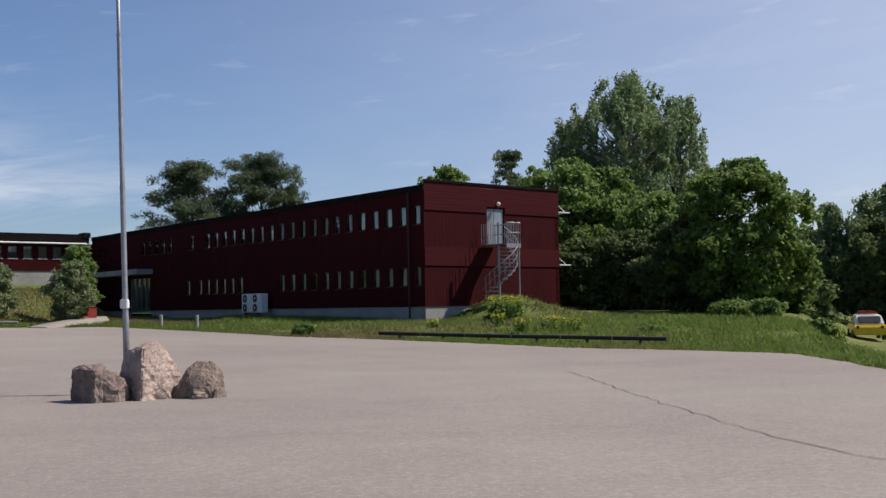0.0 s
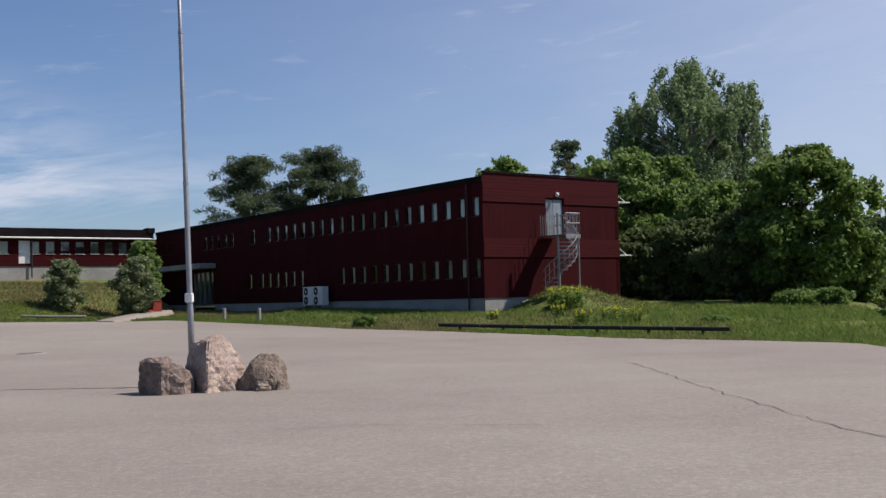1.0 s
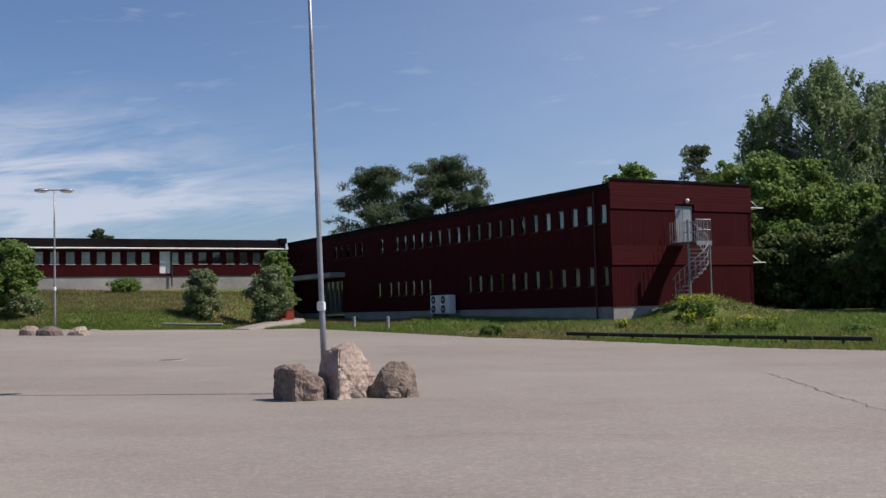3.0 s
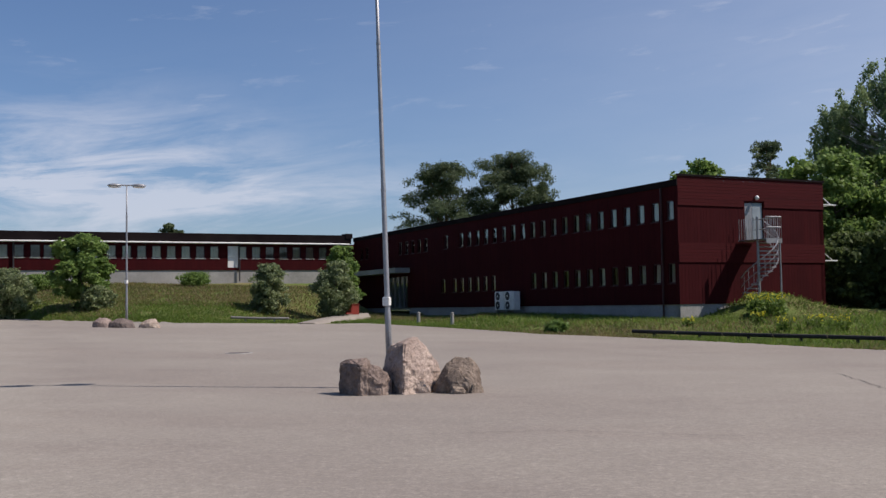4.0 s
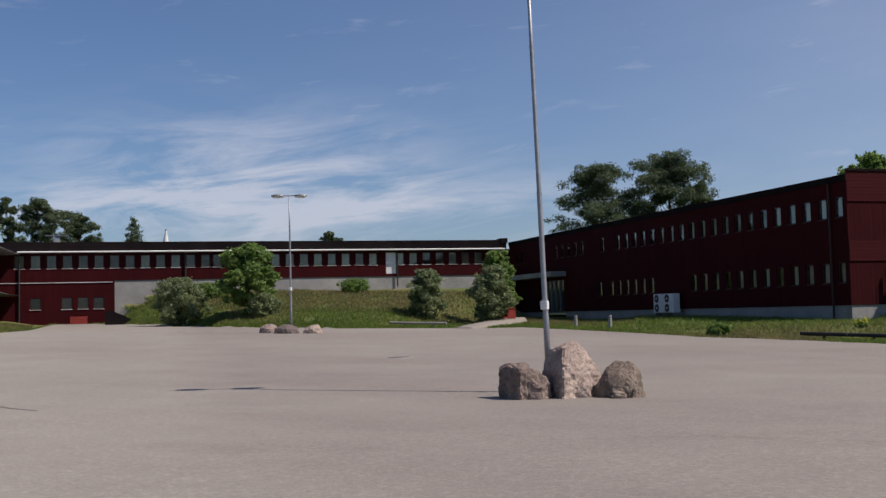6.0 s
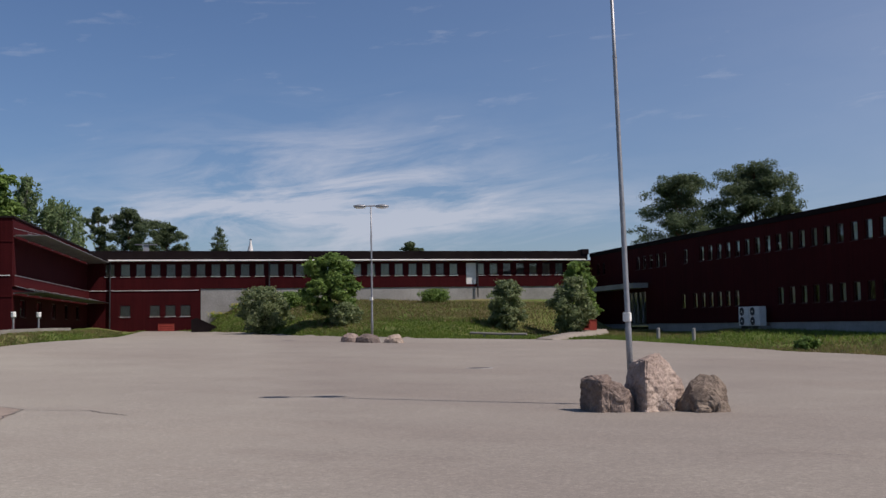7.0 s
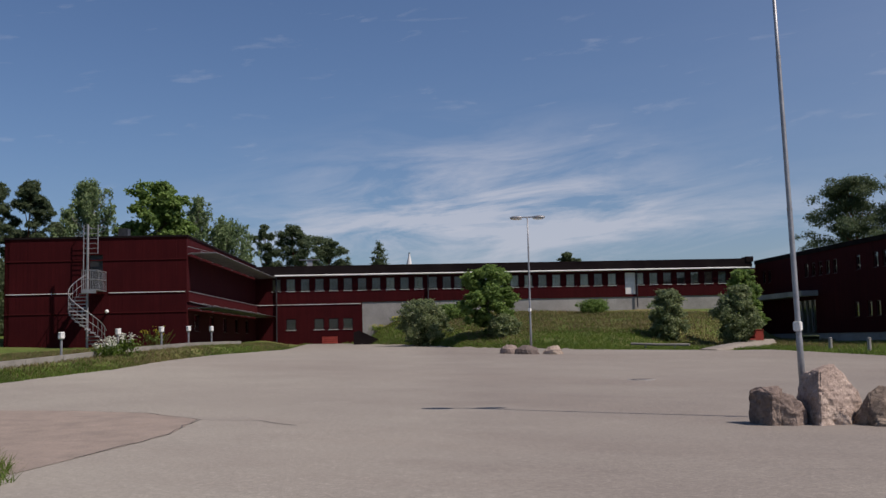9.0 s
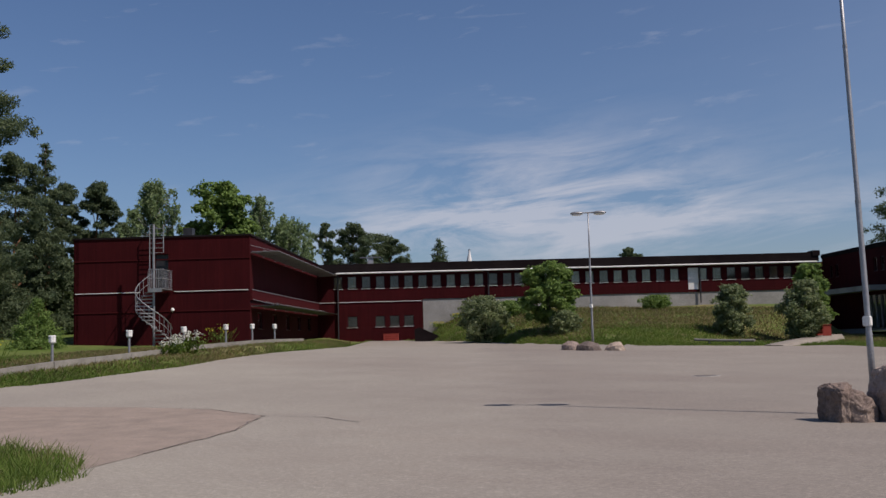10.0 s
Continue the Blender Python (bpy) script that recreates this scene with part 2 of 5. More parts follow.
def box(bm, x0, x1, y0, y1, z0, z1):
    v = [bm.verts.new((x, y, z)) for z in (z0, z1) for x, y in ((x0, y0), (x1, y0), (x1, y1), (x0, y1))]
    for q in ((0, 1, 2, 3), (4, 5, 6, 7), (0, 1, 5, 4), (1, 2, 6, 5), (2, 3, 7, 6), (3, 0, 4, 7)):
        bm.faces.new([v[i] for i in q])


def tube(bm, pts, radii, sides=8, cap=True):
    """A round bar through points, with a radius at each."""
    pts = [Vector(p) for p in pts]
    if isinstance(radii, (int, float)):
        radii = [radii] * len(pts)
    rings, side = [], None
    for i, p in enumerate(pts):
        t = (pts[min(i + 1, len(pts) - 1)] - pts[max(i - 1, 0)]).normalized()
        ref = side if side is not None else (Vector((1, 0, 0)) if abs(t.z) > 0.7 else Vector((0, 0, 1)))
        u = t.cross(ref).cross(t)
        u = u.normalized() if u.length > 1e-6 else t.orthogonal().normalized()
        side, w = u, t.cross(u)
        rings.append([bm.verts.new(p + (u * math.cos(a) + w * math.sin(a)) * radii[i]) for a in (2 * math.pi * k / sides for k in range(sides))])
    for r, q in zip(rings, rings[1:]):
        for k in range(sides):
            bm.faces.new((r[k], r[(k + 1) % sides], q[(k + 1) % sides], q[k]))
    if cap:
        bm.faces.new(rings[0][::-1])
        bm.faces.new(rings[-1])


def mesh_of(name, bm, mat, smooth=False):
    bmesh.ops.recalc_face_normals(bm, faces=bm.faces)
    me = bpy.data.meshes.new(name)
    bm.to_mesh(me)
    bm.free()
    me.materials.append(mat)
    if smooth:
        me.shade_smooth()
    return me


def thing(name, loc, label="", category="", group="", kind=""):
    ob = tagged(new(name), label, category, group, kind)
    ob.location = loc
    ob.empty_display_size = 0.3
    return ob


def base_of(ob):
    p = Vector(ob.location)
    return p + base_of(ob.parent) if ob.parent else p


def part(name, bm, mat, parent, label="", smooth=False, kind=""):
    """Links a bmesh given in world metres as one mesh under a thing."""
    bmesh.ops.translate(bm, verts=bm.verts, vec=-base_of(parent))
    ob = new(name, mesh_of(name, bm, mat, smooth))
    ob.parent = parent
    return tagged(ob, label, kind=kind)


def shared(name, me, parent, m, label=""):
    """A part on shared mesh data at the world pose m, under an unturned parent."""
    ob = new(name, me)
    ob.parent = parent
    ob.matrix_basis = Matrix.Translation(-base_of(parent)) @ m
    return tagged(ob, label)


# ---- ground ----
UP = Vector((-0.819, 0.574))          # the yard rises this way
EDGE = [(-180, 30), (-120, 28), (-75, 24), (-40, 22), (-28, 22.5), (-22.7, 25.5), (-18.4, 32.2), (-12.7, 34.6), (-6.6, 36.1), (1.4, 40.5), (8.8, 45.0), (14.8, 53.3),
        (18.2, 58.8), (20.6, 58.0), (24.2, 59.5), (28.8, 61.0), (34.7, 67.5), (39.0, 79.0), (41.5, 86.0), (43.0, 85.0), (44.2, 66.0), (46.0, 57.5), (49.2, 50.0), (53.0, 42.0), (57.8, 37.0),
        (60.4, 34.8), (70, 32), (100, 30), (140, 30), (180, 30)]


def lerp_table(table, x):
    for (a, p), (b, q) in zip(table, table[1:]):
        if a <= x <= b:
            return p + (q - p) * (x - a) / (b - a)
    return table[-1][1]


def step(a, b, x):
    x = min(max((x - a) / (b - a), 0), 1)
    return x * x * (3 - 2 * x)


def yard(x, y):
    u = UP.x * x + UP.y * y - 15
    rise = 0.022 * (u if u > 4 else (u + 4) ** 2 / 16 if u > -4 else 0)
    rise = min(rise, 2.6)
    return rise - 0.06 + 0.30 * math.exp(-((x + 42) ** 2 + (y - 33) ** 2) / 242)


RIGHT, RIGHT_END = Face(-0.95, 51.5, 39.6), Face(-0.95, 51.5, -50.4, True)
BACK = Face(-54.6, 65.1, 128.9)
LEFT_END, LEFT = Face(-46.3, 39.7, 126.8), Face(-46.3, 39.7, 36.8, True)


def local(face, x, y):
    p = Vector((x, y, 0)) - face.o
    return p.dot(face.d), p.dot(face.n)


def ground_z(x, y):
    """Height of the terrain: the sloping yard, and outside it lawns that rise to the buildings."""
    z, r, a = yard(x, y), math.hypot(x, y), math.degrees(math.atan2(-x, y))
    past = r - lerp_table(EDGE, a)
    if past <= 0:
        return z
    s, out = local(BACK, x, y)
    bank = z + (2.4 + 1.35 * step(-0.5, -4.5, s) - z) * step(0.2, -1.6, s)
    t = (past / (past + max(out, 0.0) + 0.001)) ** 0.8 * min(step(1, 6, -23.3 - x), step(0, 3, local(RIGHT, x, y)[1])) if a > 12 else 0
    left = step(43.6, 45.5, a)
    lawn = z + 0.25 * step(0, 4, past)
    if a > 12:
        lawn = (z + (bank - z) * t) * (1 - left) + (yard(x, y) + 0.37 * step(0.1, 2.2, past)) * left
    if a > 46:
        lawn += 0.8 * step(20, 45, past)
    s, out = local(RIGHT_END, x, y)
    if a < 16:
        near = step(16, 9, a)
        lawn = z + near * 0.45 * step(1, 9, past) * step(-24, -17, a) + (1 - near) * (lawn - z)
        lawn += 1.2 * math.exp(-((s - 4.4) ** 2 / 4.5 + (out - 1.0) ** 2 / 9))
        lawn += 0.42 * step(4, 20, past) * step(-2, -7, a) * step(-23, -18, a)
        lawn -= 1.0 * step(5, 16, past) * step(-18.5, -21.5, a) * step(-50, -40, a)
    return lawn


def polar_sheet(name, azimuths, radii_of, mat, lift=0.0):
    verts, faces, rows = [], [], 0
    for a in azimuths:
        rs = radii_of(a)
        rows = len(rs)
        for r in rs:
            x, y = -math.sin(radians(a)) * r, math.cos(radians(a)) * r
            verts.append((x, y, ground_z(x, y) + lift))
    n = len(azimuths)
    for i in range(n - 1):
        for j in range(rows - 1):
            q = i * rows + j
            faces.append((q, q + rows, q + rows + 1, q + 1))
    me = bpy.data.meshes.new(name)
    me.from_pydata(verts, [], faces)
    me.materials.append(mat)
    me.shade_smooth()
    me.update()
    bm = bmesh.new()
    bm.from_mesh(me)
    bmesh.ops.remove_doubles(bm, verts=bm.verts, dist=0.002)
    bmesh.ops.recalc_face_normals(bm, faces=bm.faces)
    if sum(f.normal.z for f in bm.faces) < 0:
        bmesh.ops.reverse_faces(bm, faces=bm.faces)
    bm.to_mesh(me)
    bm.free()
    return new(name, me)


def ragged(a):
    return 0.28 * noise.noise((a * 1.3, 3.1, 0)) + 0.16 * noise.noise((a * 5.0, 7.7, 0))


AZ = [-180 + 3 * i for i in range(49)] + [-34 + 0.4 * i for i in range(1, 256)] + [70 + 2.5 * i for i in range(0, 45)]
AZ = sorted(set(a for a in AZ if a <= 180))


def land_radii(a):
    e = lerp_table(EDGE, a)
    return [e * k / 30 for k in range(0, 30)] + [e + d for d in (-0.02, 0.4, 0.8, 1.3, 1.8, 2.4, 3.2, 4, 5, 6, 7, 8, 9, 10.5, 12, 14, 16, 18.5, 21, 24, 28, 33, 40, 50, 65, 90, 130, 200, 350, 700, 1500, 3500)]


tagged(polar_sheet("ground", AZ, land_radii, GRASS_GROUND), "uneven green and straw-coloured grass land round the yard", "ground", kind="structure")
FINE_AZ = sorted(set([-180 + 3 * i for i in range(49)] + [-34 + 0.15 * i for i in range(1, 690)] + [69.2 + 2.6 * i for i in range(0, 43)] + [180]))
tagged(polar_sheet("asphalt_yard", FINE_AZ, lambda a: [max(0.0, (lerp_table(EDGE, a) + ragged(a)) * k / 40) for k in range(41)], ASPHALT, 0.035),
       "worn pale grey asphalt yard with cracks and patches", "asphalt", kind="structure")


# ---- buildings ----
def wall_with_openings(bm, face, s0, s1, z0, z1, openings, thick=0.3):
    """A wall of boxes that leaves rectangular openings (s0, s1, z0, z1) free."""
    zs = sorted({z0, z1, *[o[2] for o in openings], *[o[3] for o in openings]})
    for za, zb in zip(zs, zs[1:]):
        holes = sorted((o[0], o[1]) for o in openings if o[2] <= za + 1e-6 and o[3] >= zb - 1e-6)
        s = s0
        for a, b in holes:
            if a > s + 1e-6:
                slab(bm, face, s, a, -thick, 0, za, zb)
            s = b
        if s < s1 - 1e-6:
            slab(bm, face, s, s1, -thick, 0, za, zb)


def battens(bm, face, s0, s1, z0, z1, gap=0.2, openings=()):
    s = s0 + gap / 2
    while s < s1:
        spans = [(z0, z1)]
        for a, b, c, d in openings:
            if a - 0.06 < s < b + 0.06:
                spans = [p for lo, hi in spans for p in ((lo, min(hi, c - 0.05)), (max(lo, d + 0.05), hi)) if p[1] - p[0] > 0.05]
        for lo, hi in spans:
            slab(bm, face, s - 0.022, s + 0.022, 0.0, 0.004, lo, hi)
        s += gap


def window_meshes(w, h, sill_mat):
    """Frame ring, sill, glass and a half-drawn curtain of one window; x across, y outwards, z up from the sill."""
    bm = bmesh.new()
    for x0, x1, z0, z1 in ((-w / 2, w / 2, 0, 0.06), (-w / 2, w / 2, h - 0.06, h), (-w / 2, -w / 2 + 0.06, 0.06, h - 0.06), (w / 2 - 0.06, w / 2, 0.06, h - 0.06)):
        box(bm, x0, x1, -0.14, -0.06, z0, z1)
    fr = mesh_of("frame", bm, FRAME)
    bm = bmesh.new()
    box(bm, -w / 2 - 0.03, w / 2 + 0.03, -0.06, 0.05, -0.03, -0.002)
    sill = mesh_of("sill", bm, sill_mat)
    bm = bmesh.new()
    box(bm, -w / 2 + 0.055, w / 2 - 0.055, -0.105, -0.095, 0.055, h - 0.055)
    pane = mesh_of("pane", bm, GLASS)
    bm = bmesh.new()
    n = 12
    vs = [[bm.verts.new((-w / 2 + 0.05 + w * 0.9 * i / n, -0.22 + 0.015 * (i % 2), z)) for z in (0.05, h)] for i in range(n + 1)]
    for p, q in zip(vs, vs[1:]):
        bm.faces.new((p[0], q[0], q[1], p[1]))
    cur = mesh_of("curtain", bm, CURTAIN)
    return fr, sill, pane, cur


def add_window(building, face, s, z, meshes, curtain=False):
    fr, sill, pane, cur = meshes
    w = shared("window", fr, building, face.place(s, 0, z))
    for nm, me in (("sill", sill), ("pane", pane)) + ((("curtain", cur),) if curtain else ()):
        ob = new(nm, me)
        ob.parent = w
        if nm == "pane":
            ob.visible_shadow = False
    return w


WIN = window_meshes(0.62, 1.0, FRAME)
WINC = window_meshes(0.74, 1.02, WHITE)
rng = random.Random(4)

# right wing: two storeys, long shaded side and a gable with the spiral stair
wing = thing("school_wing", (-0.95, 51.5, 0.8), "two-storey dark red timber wing with flat roof and concrete plinth", "building")
up = [0.58 + 1.2 * i for i in range(22) if i not in (20,)] + [29.2 + 1.18 * i for i in range(5)] + [41.0, 42.2]
low = [0.55 + 1.2 * i for i in range(12)] + [18.85 + 1.13 * i for i in range(6)] + [26.3]
HU, HL = 5.58, 2.5
openA = [(s - 0.31, s + 0.31, HU, HU + 1.0) for s in up] + [(s - 0.31, s + 0.31, HL, HL + 1.0) for s in low] + [(32.6, 36.4, 1.3, 3.9)]
bm = bmesh.new()
wall_with_openings(bm, RIGHT, 0.31, 44.0, 1.48, 7.30, [o for o in openA if o[2] > 1.4] + [(32.6, 36.4, 1.48, 3.9)])
part("side_wall", bm, SIDING, wing, "dark red vertical timber boarding in shade")
bm = bmesh.new()
battens(bm, RIGHT, 0.1, 44.0, 1.5, 6.9, 0.2, openA)
part("battening", bm, SIDING, wing, kind="stuff")
bm = bmesh.new()
door = (4.2, 5.4, 4.6, 6.55)
wall_with_openings(bm, RIGHT_END, 0, 9.5, 1.48, 7.55, [door])
slab(bm, RIGHT, 0, 44, -9.5, -9.2, 0.2, 7.30)
part("gable_wall", bm, SIDING, wing, "dark red gable boarding in sunlight")
bm = bmesh.new()
battens(bm, RIGHT_END, 0.1, 9.4, 1.5, 3.5, 0.2)
battens(bm, RIGHT_END, 0.1, 9.4, 4.5, 6.26, 0.2, [door])
part("gable_battening", bm, SIDING, wing, kind="stuff")
for z0, z1 in ((3.52, 4.47), (6.3, 7.72)):
    k = 0
    while z0 + 0.16 * k < z1 - 0.05:
        bm = bmesh.new()
        a, b = z0 + 0.16 * k, min(z0 + 0.16 * k + 0.152, z1)
        for s0, s1 in (((0, 4.15), (5.45, 9.5)) if a < 6.55 and b > 6.3 and z0 > 5 else ((0, 9.5),)):
            slab(bm, RIGHT_END, s0, s1, 0.002, 0.045, a, b)
        part("board", bm, PANEL, wing)
        k += 1
bm = bmesh.new()
slab(bm, RIGHT, -0.045, 44, 0.0, 0.07, 7.25, 7.56)
slab(bm, RIGHT_END, -0.07, 9.56, 0.05, 0.09, 7.72, 7.82)
slab(bm, RIGHT, 0.35, 44, -9.5, -0.002, 7.31, 7.5)
part("roof", bm, FELT, wing, "flat black felt roof with a dark fascia")
bm = bmesh.new()
slab(bm, RIGHT, 0.05, 32.4, -0.3, -0.05, 0.1, 1.478)
slab(bm, RIGHT, 36.6, 44, -0.3, -0.05, 0.1, 1.478)
slab(bm, RIGHT_END, 0.05, 9.45, -0.3, -0.045, 0.1, 1.478)
part("plinth", bm, CONCRETE, wing, "bare grey concrete plinth")
bm = bmesh.new()
slab(bm, RIGHT, 0.4, 43.8, -9.1, -0.35, 4.4, 4.6)
slab(bm, RIGHT, 0.4, 43.8, -9.1, -0.35, 1.3, 1.45)
slab(bm, RIGHT, 0.4, 43.8, -3.2, -3.0, 1.46, 7.5)
part("interior", bm, INTERIOR, wing, "pale plain rooms behind the windows")
for s in up:
    add_window(wing, RIGHT, s, HU, WIN, rng.random() < 0.85)
for s in low:
    add_window(wing, RIGHT, s, HL, WIN, rng.random() < 0.9)
bm = bmesh.new()
slab(bm, RIGHT_END, 4.75, 5.38, -0.12, -0.06, 4.62, 6.53)
part("door", bm, DOORPAINT, wing, "pale grey upper door to the stair")
bm = bmesh.new()
slab(bm, RIGHT_END, 4.22, 4.72, -0.12, -0.06, 4.62, 6.53)
part("side_light", bm, STEEL, wing, "pale panel beside the door")
# brackets of the sunshades on the far side
for z in (6.56, 3.62):
    bm = bmesh.new()
    slab(bm, RIGHT_END, 9.5, 10.55, -40, -0.1, z, z + 0.06)
    part("sunshade", bm, WHITE, wing, "pale slatted sunshade on brackets")
    bm = bmesh.new()
    tube(bm, [RIGHT_END.at(9.5, -0.15, z + 0.5), RIGHT_END.at(10.2, -0.15, z + 0.05)], 0.025, 6)
    part("strut", bm, WHITE, wing)
# entrance: pale fascia, posts and glazed doors
bm = bmesh.new()
slab(bm, RIGHT, 32.0, 44, 0.05, 1.3, 4.15, 4.52)
part("canopy", bm, CONCRETE, wing, "pale entrance canopy fascia")
bm = bmesh.new()
slab(bm, RIGHT, 32.6, 36.4, -0.25, -0.2, 1.5, 3.88)
part("entrance_glazing", bm, GLASS, wing)
for s in (32.7, 33.6, 34.5, 35.4, 36.3):
    bm = bmesh.new()
    slab(bm, RIGHT, s - 0.05, s + 0.05, -0.19, -0.1, 1.5, 3.88)
    part("mullion", bm, STEEL, wing)

for s in (1.15,):
    bm = bmesh.new()
    tube(bm, [RIGHT.at(s, 0.1, 0.6), RIGHT.at(s, 0.1, 7.24)], 0.05, 8)
    part("downpipe", bm, FRAME, wing)

# back wing: one storey over a concrete wall, lower storey where the ground is cut away
rear = thing("rear_wing", (-54.6, 65.1, 1.5), "long low dark red rear wing with a white eaves line", "building")
cw = [6.9 - 1.155 * i for i in range(13)] + [-7.9 - 1.16 * i for i in range(20)]
cw = [s for s in cw if abs(s + 22.2) > 0.7 and s < 7.5 and s > -32]
openC = [(s - 0.37, s + 0.37, 5.76, 6.78) for s in cw] + [(-22.65, -21.75, 5.0, 6.8)]
lw = [5.75, 3.5, 2.32, 1.16]
openL = [(s - 0.4, s + 0.4, 2.62, 3.52) for s in lw]
bm = bmesh.new()
wall_with_openings(bm, BACK, -34.5, 9.0, 4.8, 7.0, openC)
part("front_wall", bm, SIDING, rear, "dark red boarding in sunlight")
bm = bmesh.new()
wall_with_openings(bm, BACK, 0.0, 9.0, 1.2, 4.795, openL, 0.3)
slab(bm, BACK, 0.0, 0.3, -6, -0.31, 1.2, 4.79)
part("lower_wall", bm, SIDING, rear)
bm = bmesh.new()
battens(bm, BACK, -32.6, 9.0, 4.82, 6.9, 0.2, openC)
battens(bm, BACK, 0.05, 9.0, 1.4, 4.6, 0.2, openL)
part("battening", bm, SIDING, rear, kind="stuff")
bm = bmesh.new()
slab(bm, BACK, -34.5, -0.02, -0.3, -0.06, 1.0, 4.79)
part("concrete_wall", bm, CONCRETE, rear, "pale concrete wall under the boarding")
bm = bmesh.new()
slab(bm, BACK, -32.4, 9.0, 0.0, 0.35, 7.04, 7.78)
slab(bm, BACK, -32.4, 9.0, -12, 0.0, 7.3, 7.74)
part("roof", bm, FELT, rear, "flat black felt roof with a deep dark fascia")
bm = bmesh.new()
tube(bm, [BACK.at(-32.2, 0.425, 7.01), BACK.at(7.0, 0.425, 7.01)], 0.07, 10)
part("eaves_gutter", bm, WHITE, rear, "white painted gutter along the eaves")
bm = bmesh.new()
slab(bm, BACK, -32.5, -31.9, -0.8, 0.42, 7.5, 7.93)
part("roof_end_box", bm, FELT, rear)
bm = bmesh.new()
slab(bm, BACK, 0.1, 8.9, 0.0, 0.06, 4.65, 4.69)
part("drip_board", bm, WHITE, rear, "thin pale drip board")
bm = bmesh.new()
slab(bm, BACK, -32.5, 8.8, -4.2, -4.0, 1.2, 7.3)
slab(bm, BACK, -32.5, 8.8, -3.9, -0.4, 4.8, 4.95)
part("interior", bm, INTERIOR, rear, "plain rooms behind the windows")
for s in cw:
    add_window(rear, BACK, s, 5.76, WINC, -18.6 < s < -12.4 or rng.random() < 0.25)
LOWIN = window_meshes(0.8, 0.9, WHITE)
for s in lw:
    add_window(rear, BACK, s, 2.62, LOWIN)
bm = bmesh.new()
slab(bm, BACK, -22.63, -21.77, -0.15, -0.08, 5.02, 6.78)
part("door", bm, WHITE, rear, "pale door in the window band")
for s, foot in ((-5.4, 3.9), (-22.7, 3.9), (6.9, 1.4)):
    bm = bmesh.new()
    tube(bm, [BACK.at(s, 0.12, foot), BACK.at(s, 0.12, 6.95)], 0.06, 8)
    part("downpipe", bm, DARKMETAL, rear)

# left wing: gable with spiral stair, balcony side with sunshades
lodge = thing("left_wing", (-46.3, 39.7, 1.6), "two-storey dark red timber wing with a flat roof and sunshades", "building")
doorL = (4.75, 5.55, 4.8, 6.85)
bm = bmesh.new()
wall_with_openings(bm, LEFT_END, 0, 10.3, 1.0, 7.8, [doorL])
part("gable_wall", bm, SIDING, lodge, "dark red gable boarding")
openE = [(s, s + 1.4, 2.4, 3.4) for s in (2.0, 6.5, 11.0, 15.5, 20.0)]
bm = bmesh.new()
wall_with_openings(bm, LEFT, 0.31, 25.2, 1.0, 7.8, openE)
slab(bm, LEFT, 0, 25.2, -10.3, -10.0, 1.0, 7.8)
part("side_wall", bm, SIDING, lodge)
bm = bmesh.new()
battens(bm, LEFT_END, 0.1, 10.3, 1.4, 3.5, 0.2)
battens(bm, LEFT_END, 0.1, 10.3, 3.56, 4.55, 0.2)
battens(bm, LEFT_END, 0.1, 10.3, 4.72, 7.6, 0.2, [doorL])
part("battening", bm, SIDING, lodge, kind="stuff")
for s0, s1 in ((0.1, 4.4), (6.4, 10.2)):
    bm = bmesh.new()
    slab(bm, LEFT_END, s0, s1, 0.0, 0.05, 4.64, 4.68)
    part("drip_board", bm, WHITE, lodge, "thin pale metal drip edge")
for z in (3.5, 6.5):
    bm = bmesh.new()
    slab(bm, LEFT_END, -0.05, 10.3, 0.0, 0.04, z, z + 0.06)
    part("drip_board", bm, PANEL, lodge)
bm = bmesh.new()
slab(bm, LEFT, -0.06, 25.2, -10.36, 0.08, 7.8, 7.9)
part("roof", bm, FELT, lodge, "flat black felt roof")
bm = bmesh.new()
slab(bm, LEFT, 0.3, 25, -4.2, -4, 1.2, 7.7)
slab(bm, LEFT, 0.3, 25, -9.9, -0.35, 4.4, 4.6)
part("interior", bm, INTERIOR, lodge, "plain rooms behind the windows")
WINF = window_meshes(1.4, 1.0, FRAME)
for a, b, c, d in openE:
    add_window(lodge, LEFT, (a + b) / 2, c, WINF)
for k in range(5):
    bm = bmesh.new()
    slab(bm, LEFT, 0.0, 25.0, 0.002, 0.12, 4.06 + 0.12 * k, 4.06 + 0.12 * k + 0.11)
    part("band_board", bm, PANEL, lodge)
bm = bmesh.new()
slab(bm, LEFT, 0.0, 25.0, 0.121, 0.15, 4.64, 4.68)
part("drip_board", bm, STEEL, lodge, "thin pale metal drip edge")
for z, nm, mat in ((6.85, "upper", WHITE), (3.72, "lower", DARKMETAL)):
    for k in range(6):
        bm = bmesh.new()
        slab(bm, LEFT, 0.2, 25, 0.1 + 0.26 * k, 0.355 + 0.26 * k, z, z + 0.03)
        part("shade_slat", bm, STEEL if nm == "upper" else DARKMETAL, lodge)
    for k in range(8):
        bm = bmesh.new()
        tube(bm, [LEFT.at(0.3 + 3.5 * k, 0, z + 0.4), LEFT.at(0.3 + 3.5 * k, 1.6, z - 0.03), LEFT.at(0.3 + 3.5 * k, 0, z - 0.03)], 0.025, 6)
        part("bracket", bm, STEEL, lodge)
bm = bmesh.new()
slab(bm, LEFT_END, 4.77, 5.53, -0.2, -0.14, 4.82, 6.83)
part("door", bm, DARKMETAL, lodge, "dark upper door to the stair")
bm = bmesh.new()
slab(bm, LEFT_END, 3.55, 4.1, -1.3, -0.7, 7.88, 8.42)
